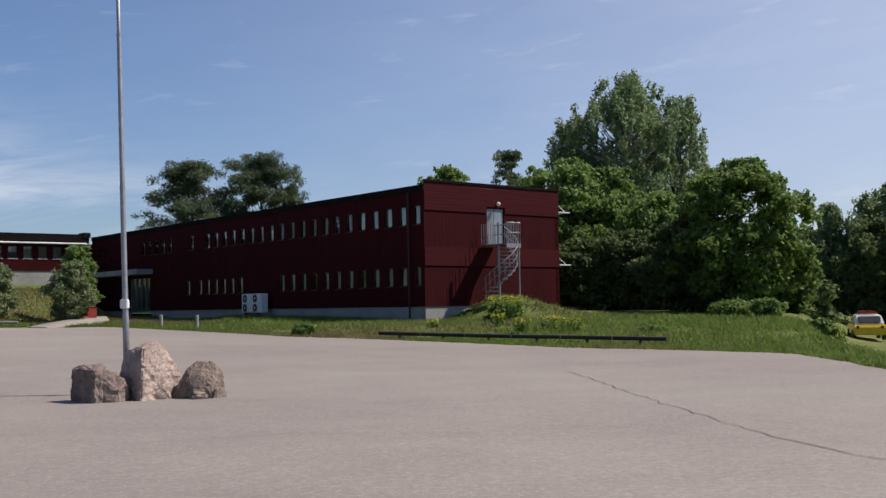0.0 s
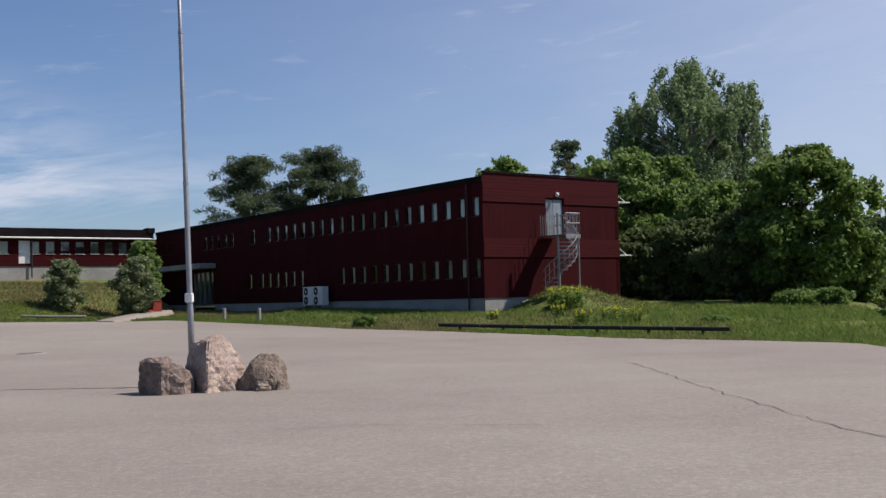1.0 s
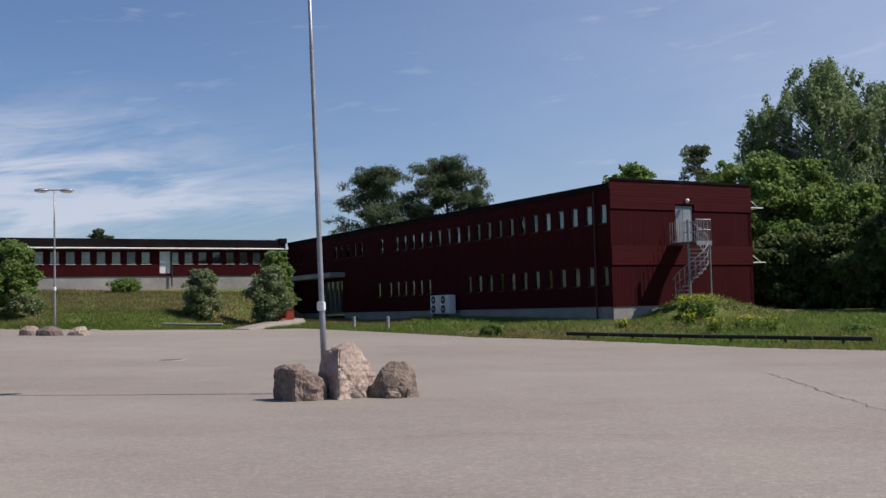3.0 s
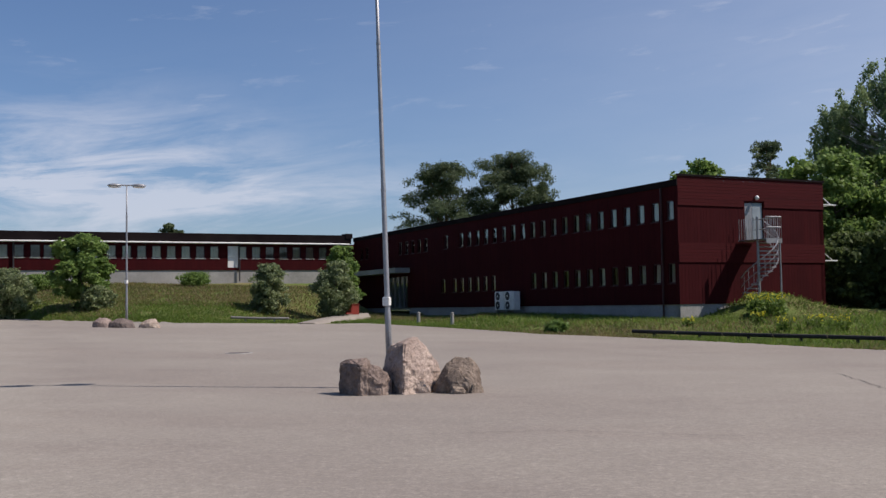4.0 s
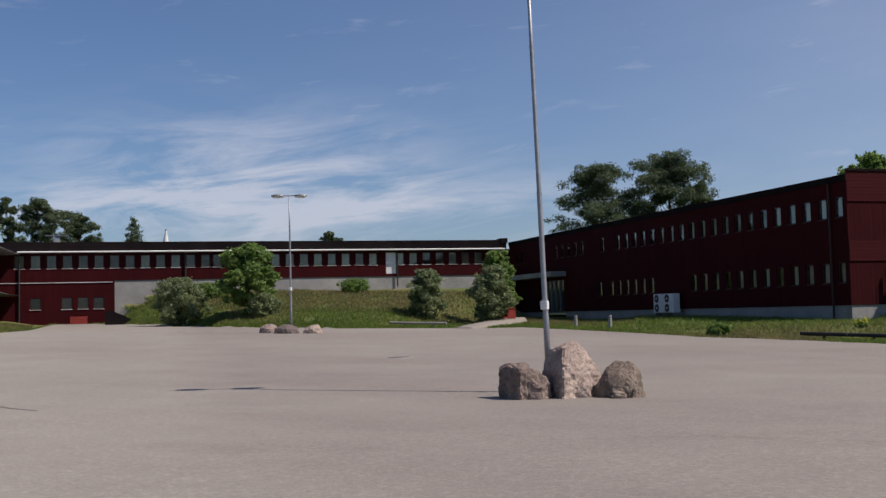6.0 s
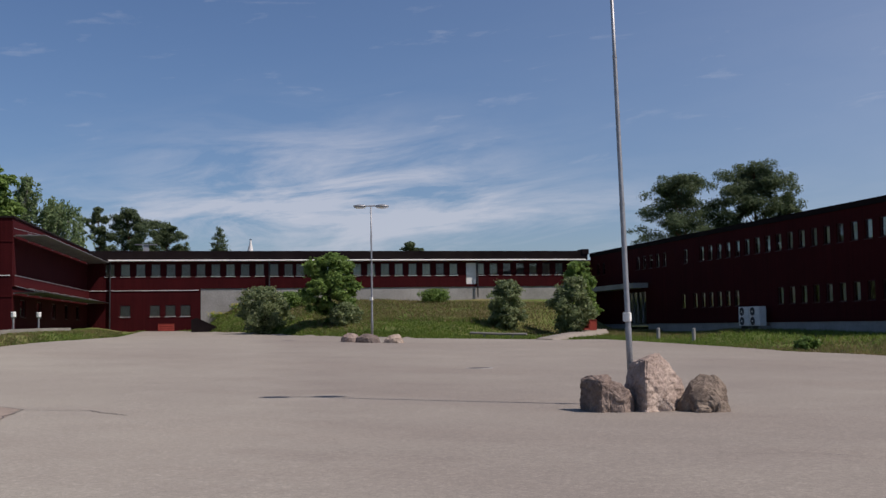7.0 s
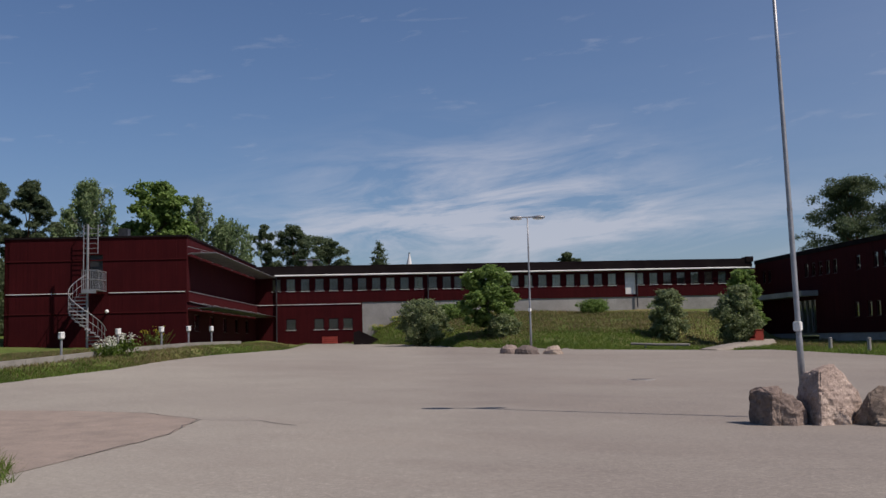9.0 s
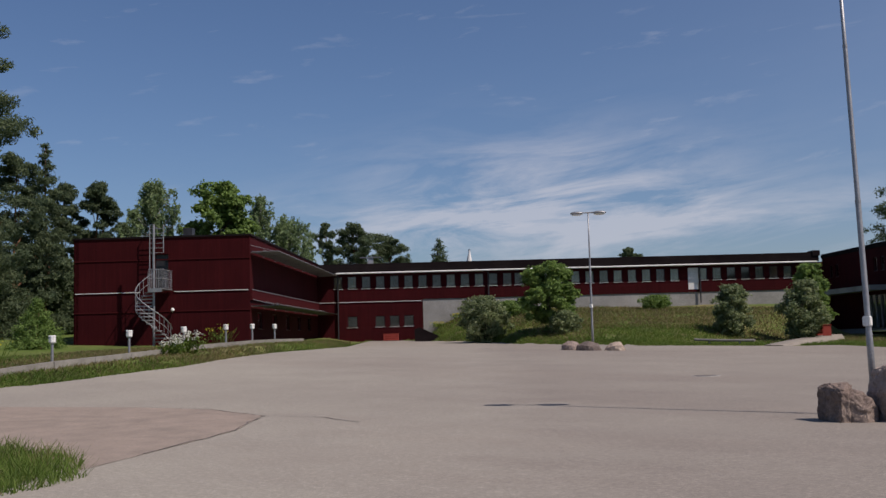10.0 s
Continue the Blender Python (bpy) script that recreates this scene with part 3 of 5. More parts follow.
part("chimney", bm, DARKMETAL, lodge, "short dark chimney")


# ---- spiral stairs ----
def spiral_stair(face, s, out, z0, z1, radius, start, sweep, top, label, rail_side, s_near, s_far):
    """Galvanised stair: centre pole, fanned treads, outer rail with balusters, landing to the wall."""
    c = face.at(s, out, 0)
    st = thing("spiral_stair", (c.x, c.y, z0), label, "stair")
    bm = bmesh.new()
    tube(bm, [(c.x, c.y, z0), (c.x, c.y, top)], 0.07, 10)
    part("centre_pole", bm, STEEL, st)
    n = int(round((z1 - z0) / 0.2))

    def rim(k, dz=0.0, r=radius):
        a = start + sweep * k / n
        return c + face.d * (math.cos(a) * r) + face.n * (math.sin(a) * r) + Vector((0, 0, z0 + (z1 - z0) * k / n + dz))
    for k in range(1, n):
        bm = bmesh.new()
        a, b, m = rim(k - 0.55), rim(k + 0.55), Vector((c.x, c.y, rim(k).z))
        a.z = b.z = m.z
        lo = [bm.verts.new(p) for p in (m, a, b)]
        hi = [bm.verts.new(p + Vector((0, 0, 0.06))) for p in (m, a, b)]
        bm.faces.new(lo), bm.faces.new(hi)
        for i in range(3):
            bm.faces.new((lo[i], lo[(i + 1) % 3], hi[(i + 1) % 3], hi[i]))
        part("tread", bm, STEEL, st)
        bm = bmesh.new()
        tube(bm, [rim(k), rim(k, 0.95)], 0.014, 5)
        part("baluster", bm, STEEL, st)
    for dz in (0.95, 0.5, 0.02):
        bm = bmesh.new()
        tube(bm, [rim(k * 0.5, dz) for k in range(0, 2 * n + 1)], 0.028 if dz > 0.9 else 0.018, 6)
        part("handrail" if dz > 0.9 else "rail", bm, STEEL, st)
    # landing
    lo_s, hi_s = s_near, s_far
    bm = bmesh.new()
    slab(bm, face, lo_s - 0.1, hi_s + 0.1, 0.06, out + 0.75, z1 - 0.05, z1)
    slab(bm, face, lo_s - 0.1, hi_s + 0.1, out + 0.70, out + 0.75, z1 - 0.22, z1 - 0.05)
    part("landing", bm, STEEL, st)
    for q in range(9):
        bm = bmesh.new()
        ss = lo_s - 0.08 + (hi_s - lo_s + 0.16) * q / 8
        tube(bm, [face.at(ss, out + 0.73, z1), face.at(ss, out + 0.73, z1 + 1.05)], 0.014, 5)
        part("baluster", bm, STEEL, st)
    for q in range(8 if rail_side > 0 else 0):
        bm = bmesh.new()
        oo = 0.15 + (out + 0.1) * q / 8
        tube(bm, [face.at(lo_s - 0.08, oo, z1), face.at(lo_s - 0.08, oo, z1 + 1.05)], 0.014, 5)
        part("baluster", bm, STEEL, st)
    for q in range(9):
        bm = bmesh.new()
        oo = 0.15 + (out + 0.58) * q / 8
        ss = hi_s + 0.08 if rail_side > 0 else lo_s - 0.08
        tube(bm, [face.at(ss, oo, z1), face.at(ss, oo, z1 + 1.05)], 0.014, 5)
        part("baluster", bm, STEEL, st)
    for dz in (1.05, 0.55):
        bm = bmesh.new()
        ss = hi_s + 0.08 if rail_side > 0 else lo_s - 0.08
        other = lo_s - 0.08 if rail_side > 0 else hi_s + 0.08
        tube(bm, [face.at(other, out + 0.73, z1 + dz), face.at(ss, out + 0.73, z1 + dz), face.at(ss, 0.12, z1 + dz)], 0.026, 6)
        part("handrail", bm, STEEL, st)
    if rail_side > 0:
        bm = bmesh.new()
        tube(bm, [face.at(hi_s, out + 0.7, z0 - 0.3), face.at(hi_s, out + 0.7, z1)], 0.04, 8)
        part("post", bm, STEEL, st)
    return st


spiral_stair(RIGHT_END, 3.8, 1.3, 1.75, 4.6, 0.95, math.radians(195), math.radians(-225), 5.7, "galvanised steel spiral stair against the sunlit red gable", 1, 3.75, 4.55)
ls = spiral_stair(LEFT_END, 5.2, 1.3, 1.55, 4.78, 1.0, math.radians(190), math.radians(-260), 8.45, "tall galvanised steel spiral stair with a ladder to the roof", -1, 4.6, 5.2)
for ds in (0.0, -0.8):
    bm = bmesh.new()
    tube(bm, [LEFT_END.at(5.7 + ds, 0.45, 4.8 if ds == 0 else 6.9), LEFT_END.at(5.7 + ds, 0.45, 8.5), LEFT_END.at(5.7 + ds, -0.9, 8.5)], 0.03, 6)
    part("ladder_stile", bm, STEEL, ls)
for k in range(6):
    bm = bmesh.new()
    tube(bm, [LEFT_END.at(5.7, 0.45, 6.9 + 0.28 * k), LEFT_END.at(4.9, 0.45, 6.9 + 0.28 * k)], 0.018, 6)
    part("rung", bm, STEEL, ls)


# ---- boulders and lamp posts ----
def boulder(x, y, hulls, seed, label, tint, rough=1.0):
    """A weathered granite block: one or more hulls of corners (right, away, up) grown together, refined and roughened."""
    right, away = Vector((0.96, 0.27, 0)), Vector((-0.27, 0.96, 0))
    bm = bmesh.new()
    for corners in hulls:
        one = bmesh.new()
        for a, b, c in corners:
            one.verts.new(right * a * 1.06 + away * b + Vector((0, 0, c)))
        bmesh.ops.convex_hull(one, input=one.verts)
        bmesh.ops.delete(one, geom=[v for v in one.verts if not v.link_faces], context="VERTS")
        bmesh.ops.bevel(one, geom=one.edges[:], offset=0.02, segments=2, affect="EDGES")
        bmesh.ops.triangulate(one, faces=one.faces)
        for _ in range(5):
            long_edges = [e for e in one.edges if e.calc_length() > 0.035]
            if long_edges:
                bmesh.ops.subdivide_edges(one, edges=long_edges, cuts=1)
                bmesh.ops.triangulate(one, faces=one.faces)
        bmesh.ops.recalc_face_normals(one, faces=one.faces)
        one.normal_update()
        moved = []
        for v in one.verts:
            q = v.co + Vector((seed * 3.1, seed, 0))
            pit = max(0.0, noise.noise(q * 8.0) - 0.15)
            moved.append(v.co + v.normal * rough * (0.022 * noise.noise(q * 3.0) + 0.018 * noise.noise(q * 7.5) + 0.014 * noise.noise(q * 18.0) - 0.045 * pit))
        for v, c in zip(one.verts, moved):
            v.co = c
        flat = bpy.data.meshes.new("hull")
        one.to_mesh(flat)
        one.free()
        bm.from_mesh(flat)
        bpy.data.meshes.remove(flat)
    ob = new("boulder", mesh_of("boulder", bm, ROCK, True))
    ob.location = (x, y, ground_z(x, y))
    ob.color = (*tint, 1)
    return tagged(ob, label, "boulder", "boulders round the lamp posts")


boulder(-6.0, 18.35, [
    [(-0.45, 0.0, -0.2), (-0.10, -0.44, -0.2), (0.08, -0.38, -0.2), (-0.40, 0.45, -0.2), (0.1, 0.45, -0.2), (-0.49, 0.05, 0.30), (-0.46, 0.05, 0.60), (-0.10, -0.42, 0.57), (0.04, -0.35, 0.54),
     (-0.36, 0.2, 0.67), (-0.30, -0.02, 0.69), (0.03, -0.02, 0.69), (0.08, 0.2, 0.62)],
    [(0.0, -0.34, -0.2), (0.0, -0.36, 0.46), (0.08, -0.2, 0.60), (0.25, -0.24, 0.53), (0.39, -0.2, 0.40), (0.47, -0.1, 0.17), (0.44, -0.12, -0.2), (0.3, -0.34, -0.2), (0.27, -0.36, 0.22), (0.1, 0.4, 0.5),
     (0.3, 0.35, 0.42), (0.46, 0.3, 0.1), (0.44, 0.4, -0.2), (0.05, 0.4, -0.2)]], 1, "squat grey granite boulder with a flat top and a rounded shoulder", (0.68, 0.63, 0.60))
boulder(-5.28, 18.88, [
    [(-0.52, 0.15, -0.2), (-0.52, 0.15, 0.45), (-0.42, 0.15, 0.86), (-0.16, -0.62, -0.2), (-0.13, -0.56, 0.60), (-0.12, -0.32, 0.97), (-0.05, 0.0, 1.05), (0.09, 0.0, 1.08), (0.10, 0.2, 1.06), (0.22, -0.05, 0.86),
     (0.36, 0.05, 0.70), (0.50, 0.15, 0.54), (0.53, 0.15, 0.40), (0.48, 0.1, 0.05), (0.46, 0.1, -0.2), (0.26, -0.22, 0.22), (0.3, -0.24, -0.2), (-0.4, 0.55, -0.2), (0.5, 0.5, -0.2), (-0.3, 0.5, 0.7), (0.3, 0.5, 0.6)],
    [(-0.08, -0.44, -0.2), (-0.06, -0.46, 0.16), (0.06, -0.40, 0.34), (0.26, -0.36, 0.24), (0.36, -0.30, 0.05), (0.34, -0.28, -0.2), (0.1, 0.0, 0.2), (0.1, 0.0, -0.2)]], 2, "tall pointed pink granite boulder with a sharp ridge", (1.22, 1.16, 1.10), 1.15)
boulder(-4.44, 18.95, [
    [(-0.48, 0.05, -0.2), (-0.44, 0.0, 0.1), (-0.2, 0.0, 0.46), (-0.14, 0.05, 0.62), (0.03, 0.08, 0.70), (0.27, 0.08, 0.67), (0.44, 0.1, 0.46), (0.46, 0.1, 0.25), (0.47, 0.1, -0.2), (-0.22, -0.24, -0.2),
     (-0.18, -0.22, 0.32), (0.3, -0.2, 0.30), (0.36, -0.24, -0.2), (-0.3, 0.5, -0.2), (0.4, 0.5, -0.2), (0.0, 0.45, 0.5), (0.3, 0.4, 0.45)],
    [(-0.22, -0.1, -0.2), (-0.20, -0.24, 0.34), (0.03, -0.30, 0.46), (0.20, -0.26, 0.40), (0.32, -0.24, 0.26), (-0.12, -0.36, 0.22), (0.2, -0.36, 0.2), (0.3, -0.1, -0.2), (0.0, 0.0, 0.5), (-0.1, -0.34, -0.2), (0.25, -0.34, -0.2)],
    [(-0.14, -0.30, -0.2), (-0.10, -0.46, -0.2), (-0.10, -0.46, 0.13), (-0.10, -0.32, 0.19), (0.14, -0.46, 0.10), (0.21, -0.46, -0.2), (0.14, -0.30, 0.18), (0.2, -0.2, -0.2)],
    [(0.20, -0.40, -0.2), (0.46, -0.34, -0.2), (0.48, -0.2, 0.10), (0.36, -0.26, 0.24), (0.24, -0.34, 0.2), (0.2, 0.1, -0.2), (0.48, 0.1, 0.12)]], 3, "rounded dark grey granite boulder with a low ledge", (0.62, 0.59, 0.53))
LOW = [(-0.5, -0.3, -0.2), (-0.5, 0.3, -0.2), (0.5, -0.3, -0.2), (0.5, 0.3, -0.2), (-0.42, -0.2, 0.32), (-0.2, 0.1, 0.52), (0.1, 0.0, 0.50), (0.36, 0.1, 0.40), (0.47, -0.2, 0.2), (0.0, -0.36, 0.3)]
boulder(-28.55, 45.75, [[(a * 0.95, b * 1.2, c) for a, b, c in LOW]], 4, "low grey granite boulder", (0.85, 0.8, 0.78))
boulder(-27.4, 45.55, [[(a * 1.25, b * 1.2, c * 0.95) for a, b, c in LOW]], 5, "long dark granite boulder", (0.5, 0.48, 0.48))
boulder(-26.15, 46.05, [[(-a * 1.0, b * 1.2, c * 0.9) for a, b, c in LOW]], 6, "pale low granite boulder", (1.2, 1.15, 1.05))


def lamp_post(x, y, height, turn, lean=0.0, box_at=0.205):
    """Stepped galvanised pole with a service box and two flat lamp heads on a crossbar."""
    z = ground_z(x, y)
    lp = thing("lamp_post", (x, y, z - 0.1), "slim galvanised steel lamp post with two lamp heads", "street lamp", "lamp posts on the yard")
    b = Vector((x, y, z - 0.1))
    tip = b + Vector((lean, 0, height))
    along = lambda k: b.lerp(tip, k)
    bm = bmesh.new()
    tube(bm, [along(0), along(0.18), along(0.185), along(0.45), along(0.455), along(0.78), along(0.785), along(1)], [0.062, 0.061, 0.054, 0.050, 0.046, 0.042, 0.037, 0.032], 14)
    part("pole", bm, STEEL, lp, smooth=True)
    bm = bmesh.new()
    c = along(box_at)
    box(bm, c.x - 0.07, c.x + 0.07, c.y - 0.11, c.y + 0.04, c.z - 0.09, c.z + 0.09)
    bmesh.ops.bevel(bm, geom=bm.edges[:], offset=0.015, segments=2, affect="EDGES")
    part("service_box", bm, WHITE, lp, "small pale box strapped to the pole")
    for k in (0.16, 0.45, 0.78):
        bm = bmesh.new()
        tube(bm, [along(k), along(k + 0.006)], 0.066 - 0.025 * k, 12)
        part("collar", bm, STEEL, lp)
    d = heading(turn)
    bm = bmesh.new()
    tube(bm, [tip - d * 0.5, tip + d * 0.5], 0.035, 8)
    part("crossbar", bm, STEEL, lp)
    side = d.cross(Vector((0, 0, 1)))
    for sg in (-1, 1):
        bm = bmesh.new()
        bmesh.ops.create_uvsphere(bm, u_segments=14, v_segments=8, radius=1.0)
        c = tip + d * sg * 0.58
        for v in bm.verts:
            zz = v.co.z * (0.10 if v.co.z > 0 else 0.05)
            v.co = c + d * (v.co.x * 0.36) + side * (v.co.y * 0.2) + Vector((0, 0, zz - 0.02))
        hd = part("lamp_head", bm, STEEL, lp, smooth=True)
        bm = bmesh.new()
        bmesh.ops.create_uvsphere(bm, u_segments=12, v_segments=6, radius=1.0)
        for v in bm.verts:
            v.co = c + d * (v.co.x * 0.32) + side * (v.co.y * 0.15) + Vector((0, 0, v.co.z * 0.07 - 0.07))
        part("diffuser", bm, WHITE, hd, smooth=True)
    return lp


lamp_post(-5.92, 19.62, 8.9, -58.7, -0.2)
lamp_post(-27.65, 46.4, 7.2, -58.7, 0.0, 0.33)


# ---- trees and shrubs ----
def at_az(a, dist):
    return -math.sin(radians(a)) * dist, math.cos(radians(a)) * dist


def leaf_mesh(name, centres, radii, count, size, mat, seed, shell=0.55, droop=0.0, slim=0.6, stray=0.22):
    """Many small leaf faces gathered in clumps (centres and three radii each)."""
    r = np.random.RandomState(seed)
    c, rad = np.array(centres, float), np.array(radii, float)
    w = rad[:, 0] * (rad[:, 2] + rad[:, 0])
    pick = r.choice(len(c), count, p=w / w.sum())
    d = r.normal(size=(count, 3))
    d /= np.linalg.norm(d, axis=1)[:, None]
    depth = shell + (1.05 - shell) * r.rand(count) ** 0.6 + stray * r.normal(size=count)
    pos = c[pick] + d * rad[pick] * depth[:, None]
    nrm = d * 0.7 + r.normal(size=(count, 3)) * 0.7 + np.array([0, 0, 0.35])
    nrm /= np.linalg.norm(nrm, axis=1)[:, None]
    u = np.cross(nrm, r.normal(size=(count, 3)))
    if droop:
        u = u * (1 - droop) + np.array([0, 0, -1.0]) * droop
    u /= np.linalg.norm(u, axis=1)[:, None] + 1e-9
    v = np.cross(nrm, u)
    s = size * (0.55 + 0.9 * r.rand(count))[:, None]
    quad = np.stack([pos - u * s, pos + v * s * slim, pos + u * s, pos - v * s * slim], 1).reshape(-1, 3)
    me = bpy.data.meshes.new(name)
    me.vertices.add(count * 4)
    me.vertices.foreach_set("co", quad.astype(np.float32).ravel())
    me.loops.add(count * 4)
    me.loops.foreach_set("vertex_index", np.arange(count * 4, dtype=np.int32))
    me.polygons.add(count)
    me.polygons.foreach_set("loop_start", np.arange(0, count * 4, 4, dtype=np.int32))
    me.update()
    me.validate()
    me.materials.append(mat)
    return me


def tree(kind, a, dist, el_top, width, leaves, label, seed, low=0.15, count=9000, bark=BARK, size=0.26, category="tree"):
    """A tree whose top is seen at that elevation: tapered trunk, limbs to every clump, crown of leaves."""
    r = random.Random(seed)
    width *= 1.14
    x, y = at_az(a, dist)
    z0 = ground_z(x, y)
    h = 1.6 + dist * math.tan(radians(el_top)) - z0
    t = thing({"pine": "pine_tree", "spruce": "spruce_tree", "sapling": "young_tree", "birch": "birch_tree", "bush": "bush"}.get(kind, "deciduous_tree"), (x, y, z0 - 0.15), label, category)
    cs, rs = [], []
    if kind == "pine":
        n = max(20, int(width * 3.0))
        for i in range(n):
            g = (i + r.random()) / n
            f = low + (1 - low) * g
            reach = width / 2 * (0.55 + 0.45 * math.sin(math.pi * min(1, g * 1.05 + 0.1))) * (1 - 0.5 * g ** 3) * r.uniform(0.45, 1.22)
            ang = i * 2.4 + r.uniform(-0.8, 0.8)
            tilt = r.uniform(0.0, 0.5)
            for k in range(7):
                u = 0.3 + 0.7 * (k + r.random()) / 7
                q = width * r.uniform(0.030, 0.072)
                w = q * 1.5
                cs.append((math.cos(ang) * reach * u + r.uniform(-w, w), math.sin(ang) * reach * u + r.uniform(-w, w), min((h - q) * f + tilt * reach * u * u + r.uniform(-1.3, 1.3) * q, h - q * 0.5)))
                rs.append((q * 1.35, q * 1.35, q * 0.85))
        cs.append((0, 0, h - width * 0.06))
        rs.append((width * 0.08, width * 0.08, width * 0.06))
    elif kind == "spruce":
        n = 34
        for i in range(n):
            g = (i + 0.5) / n
            reach = width / 2 * (1 - g) * r.uniform(0.5, 0.95) + 0.05
            ang = i * 2.4
            q = width * (0.14 * (1 - g) + 0.05)
            cs.append((math.cos(ang) * reach, math.sin(ang) * reach, h * (low + (1 - low) * g)))
            rs.append((q * 1.2, q * 1.2, q * 0.7))
        cs.append((0, 0, h - 0.25))
        rs.append((0.12, 0.12, 0.35))
    else:
        mid, half = h * (low + 1) / 2, h * (1 - low) / 2
        lobes = {"birch": 34, "bush": 22, "sapling": 20}.get(kind, 30)
        subs = {"birch": 8 if width < 9 else 14, "bush": 8, "sapling": 6}.get(kind, 9)
        for i in range(-2, lobes):
            zz = 1 - 2 * (max(i, 0) + 0.5) / lobes if i >= 0 else 1.0
            ang = i * 2.39996 + r.uniform(-0.5, 0.5)
            k = math.sqrt(1 - zz * zz) * (r.uniform(0.25, 1.0) if kind in ("birch", "sapling") else r.uniform(0.45, 0.9))
            if kind == "birch":
                k *= 0.7 + 0.3 * (1 - abs(zz))
            big = width * r.uniform(0.11, 0.19)
            lobe = Vector((math.cos(ang) * k * width / 2, math.sin(ang) * k * width / 2, mid + zz * (half - big * 0.55)))
            for j in range(subs):
                q = min(width, 7.0) * (r.uniform(0.024, 0.055) if kind == "birch" else r.uniform(0.055, 0.10) if kind == "bush" else r.uniform(0.035, 0.075))
                d = Vector((r.gauss(0, 1), r.gauss(0, 1), r.gauss(0, 0.8)))
                d = d.normalized() * big * r.uniform(0.25, 1.15)
                c = lobe + d
                c.z = min(c.z, h - q)
                if kind == "birch":
                    for m in range(4):
                        cs.append((c.x + r.uniform(-q, q), c.y + r.uniform(-q, q), c.z - m * q * 1.7))
                        rs.append((q * (1.0 - 0.17 * m), q * (1.0 - 0.17 * m), q * 1.5))
                else:
                    cs.append(tuple(c))
                    rs.append((q * 1.15, q * 1.15, q * 0.8))
        if kind != "birch":
            for i in range(28 if kind != "sapling" else 6):
                cs.append((r.uniform(-0.26, 0.26) * width, r.uniform(-0.26, 0.26) * width, mid + r.uniform(-0.75, 0.6) * half))
                rs.append((width * 0.12,) * 3)
    thick = max(0.05, h * (0.011 if kind != "bush" else 0.016))
    bm = bmesh.new()
    top = h * (0.97 if kind in ("spruce", "pine") else 0.85)
    sway = [Vector((r.uniform(-1, 1) * width * 0.03, r.uniform(-1, 1) * width * 0.03, top * k / 6)) for k in range(7)]
    sway[0] = Vector((0, 0, 0))
    tube(bm, [Vector((x, y, z0 - 0.15)) + p for p in sway], [thick * (1.5 if k == 0 else 1.1 - 0.16 * k) for k in range(7)], 8)
    for c in cs[::7] if kind != "spruce" else cs[::5]:
        zb = max(0.12 * h, min(c[2] - 0.12 * h, top * 0.95))
        f = zb / top * 6
        i = min(int(f), 5)
        s = sway[i].lerp(sway[i + 1], f - i)
        m = s.lerp(Vector(c), 0.5) + Vector((0, 0, -0.02 * h))
        o = Vector((x, y, z0 - 0.15))
        tube(bm, [o + s, o + m, o + Vector(c)], [thick * 0.42, thick * 0.28, thick * 0.1], 5, False)
    part("trunk", bm, bark, t)
    cr = new("crown", leaf_mesh("crown", cs, rs, int(count * (2.1 if kind == "birch" else 1.9)), size * (0.5 if kind == "birch" else 0.58 if kind == "pine" else 0.62), leaves, seed, 0.2, 0.35 if kind == "birch" else 0.0, {"pine": 0.34, "spruce": 0.28}.get(kind, 0.6), 0.09 if kind == "pine" else 0.22))
    cr.parent = t
    return t


R = "leafy birch with airy hanging foliage beyond the red gable"
tree("birch", -10.2, 80, 12.3, 10.6, LEAF_BIRCH, R, 11, 0.22, 30000, BIRCHBARK, 0.23)
tree("birch", -12.9, 81, 11.0, 5.4, LEAF_BIRCH, R, 12, 0.35, 9000, BIRCHBARK, 0.23)
tree("birch", -7.6, 82, 10.2, 5.4, LEAF_BIRCH, R, 13, 0.2, 9000, BIRCHBARK, 0.23)
tree("broad", -6.9, 67, 8.0, 6.4, LEAF_LIME, "light green broad tree beside the red gable", 14, 0.06, 14000, BARK, 0.22)
tree("broad", -9.0, 70, 7.4, 5.4, LEAF_MAPLE, "dense green tree in a row", 15, 0.04, 11000, BARK, 0.22)
tree("broad", -11.6, 65, 6.0, 4.8, LEAF_LIME, "bright yellow-green lime tree between darker trees", 16, 0.05, 11000, BARK, 0.20)
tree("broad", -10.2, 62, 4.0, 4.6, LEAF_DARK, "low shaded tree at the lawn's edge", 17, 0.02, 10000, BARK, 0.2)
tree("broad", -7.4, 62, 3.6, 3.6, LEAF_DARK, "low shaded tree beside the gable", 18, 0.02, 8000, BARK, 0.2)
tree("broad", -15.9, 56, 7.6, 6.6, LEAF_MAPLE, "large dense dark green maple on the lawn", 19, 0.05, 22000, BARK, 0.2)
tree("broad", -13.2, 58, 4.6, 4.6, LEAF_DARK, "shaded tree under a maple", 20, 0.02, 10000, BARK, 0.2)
tree("broad", -18.4, 58, 3.6, 2.8, LEAF_MAPLE, "small leafy tree beside a maple", 21, 0.02, 8000, BARK, 0.2)
# far trees: distance haze is put into their colour by the pale birch leaves
F = "distant leafy tree at the edge of the wood"
tree("birch", -20.4, 95, 4.9, 4.0, LEAF_BIRCH, F, 22, 0.05, 9000, BIRCHBARK, 0.27)
tree("birch", -22.2, 96, 5.3, 6.0, LEAF_BIRCH, F, 23, 0.03, 10000, BARK, 0.27)
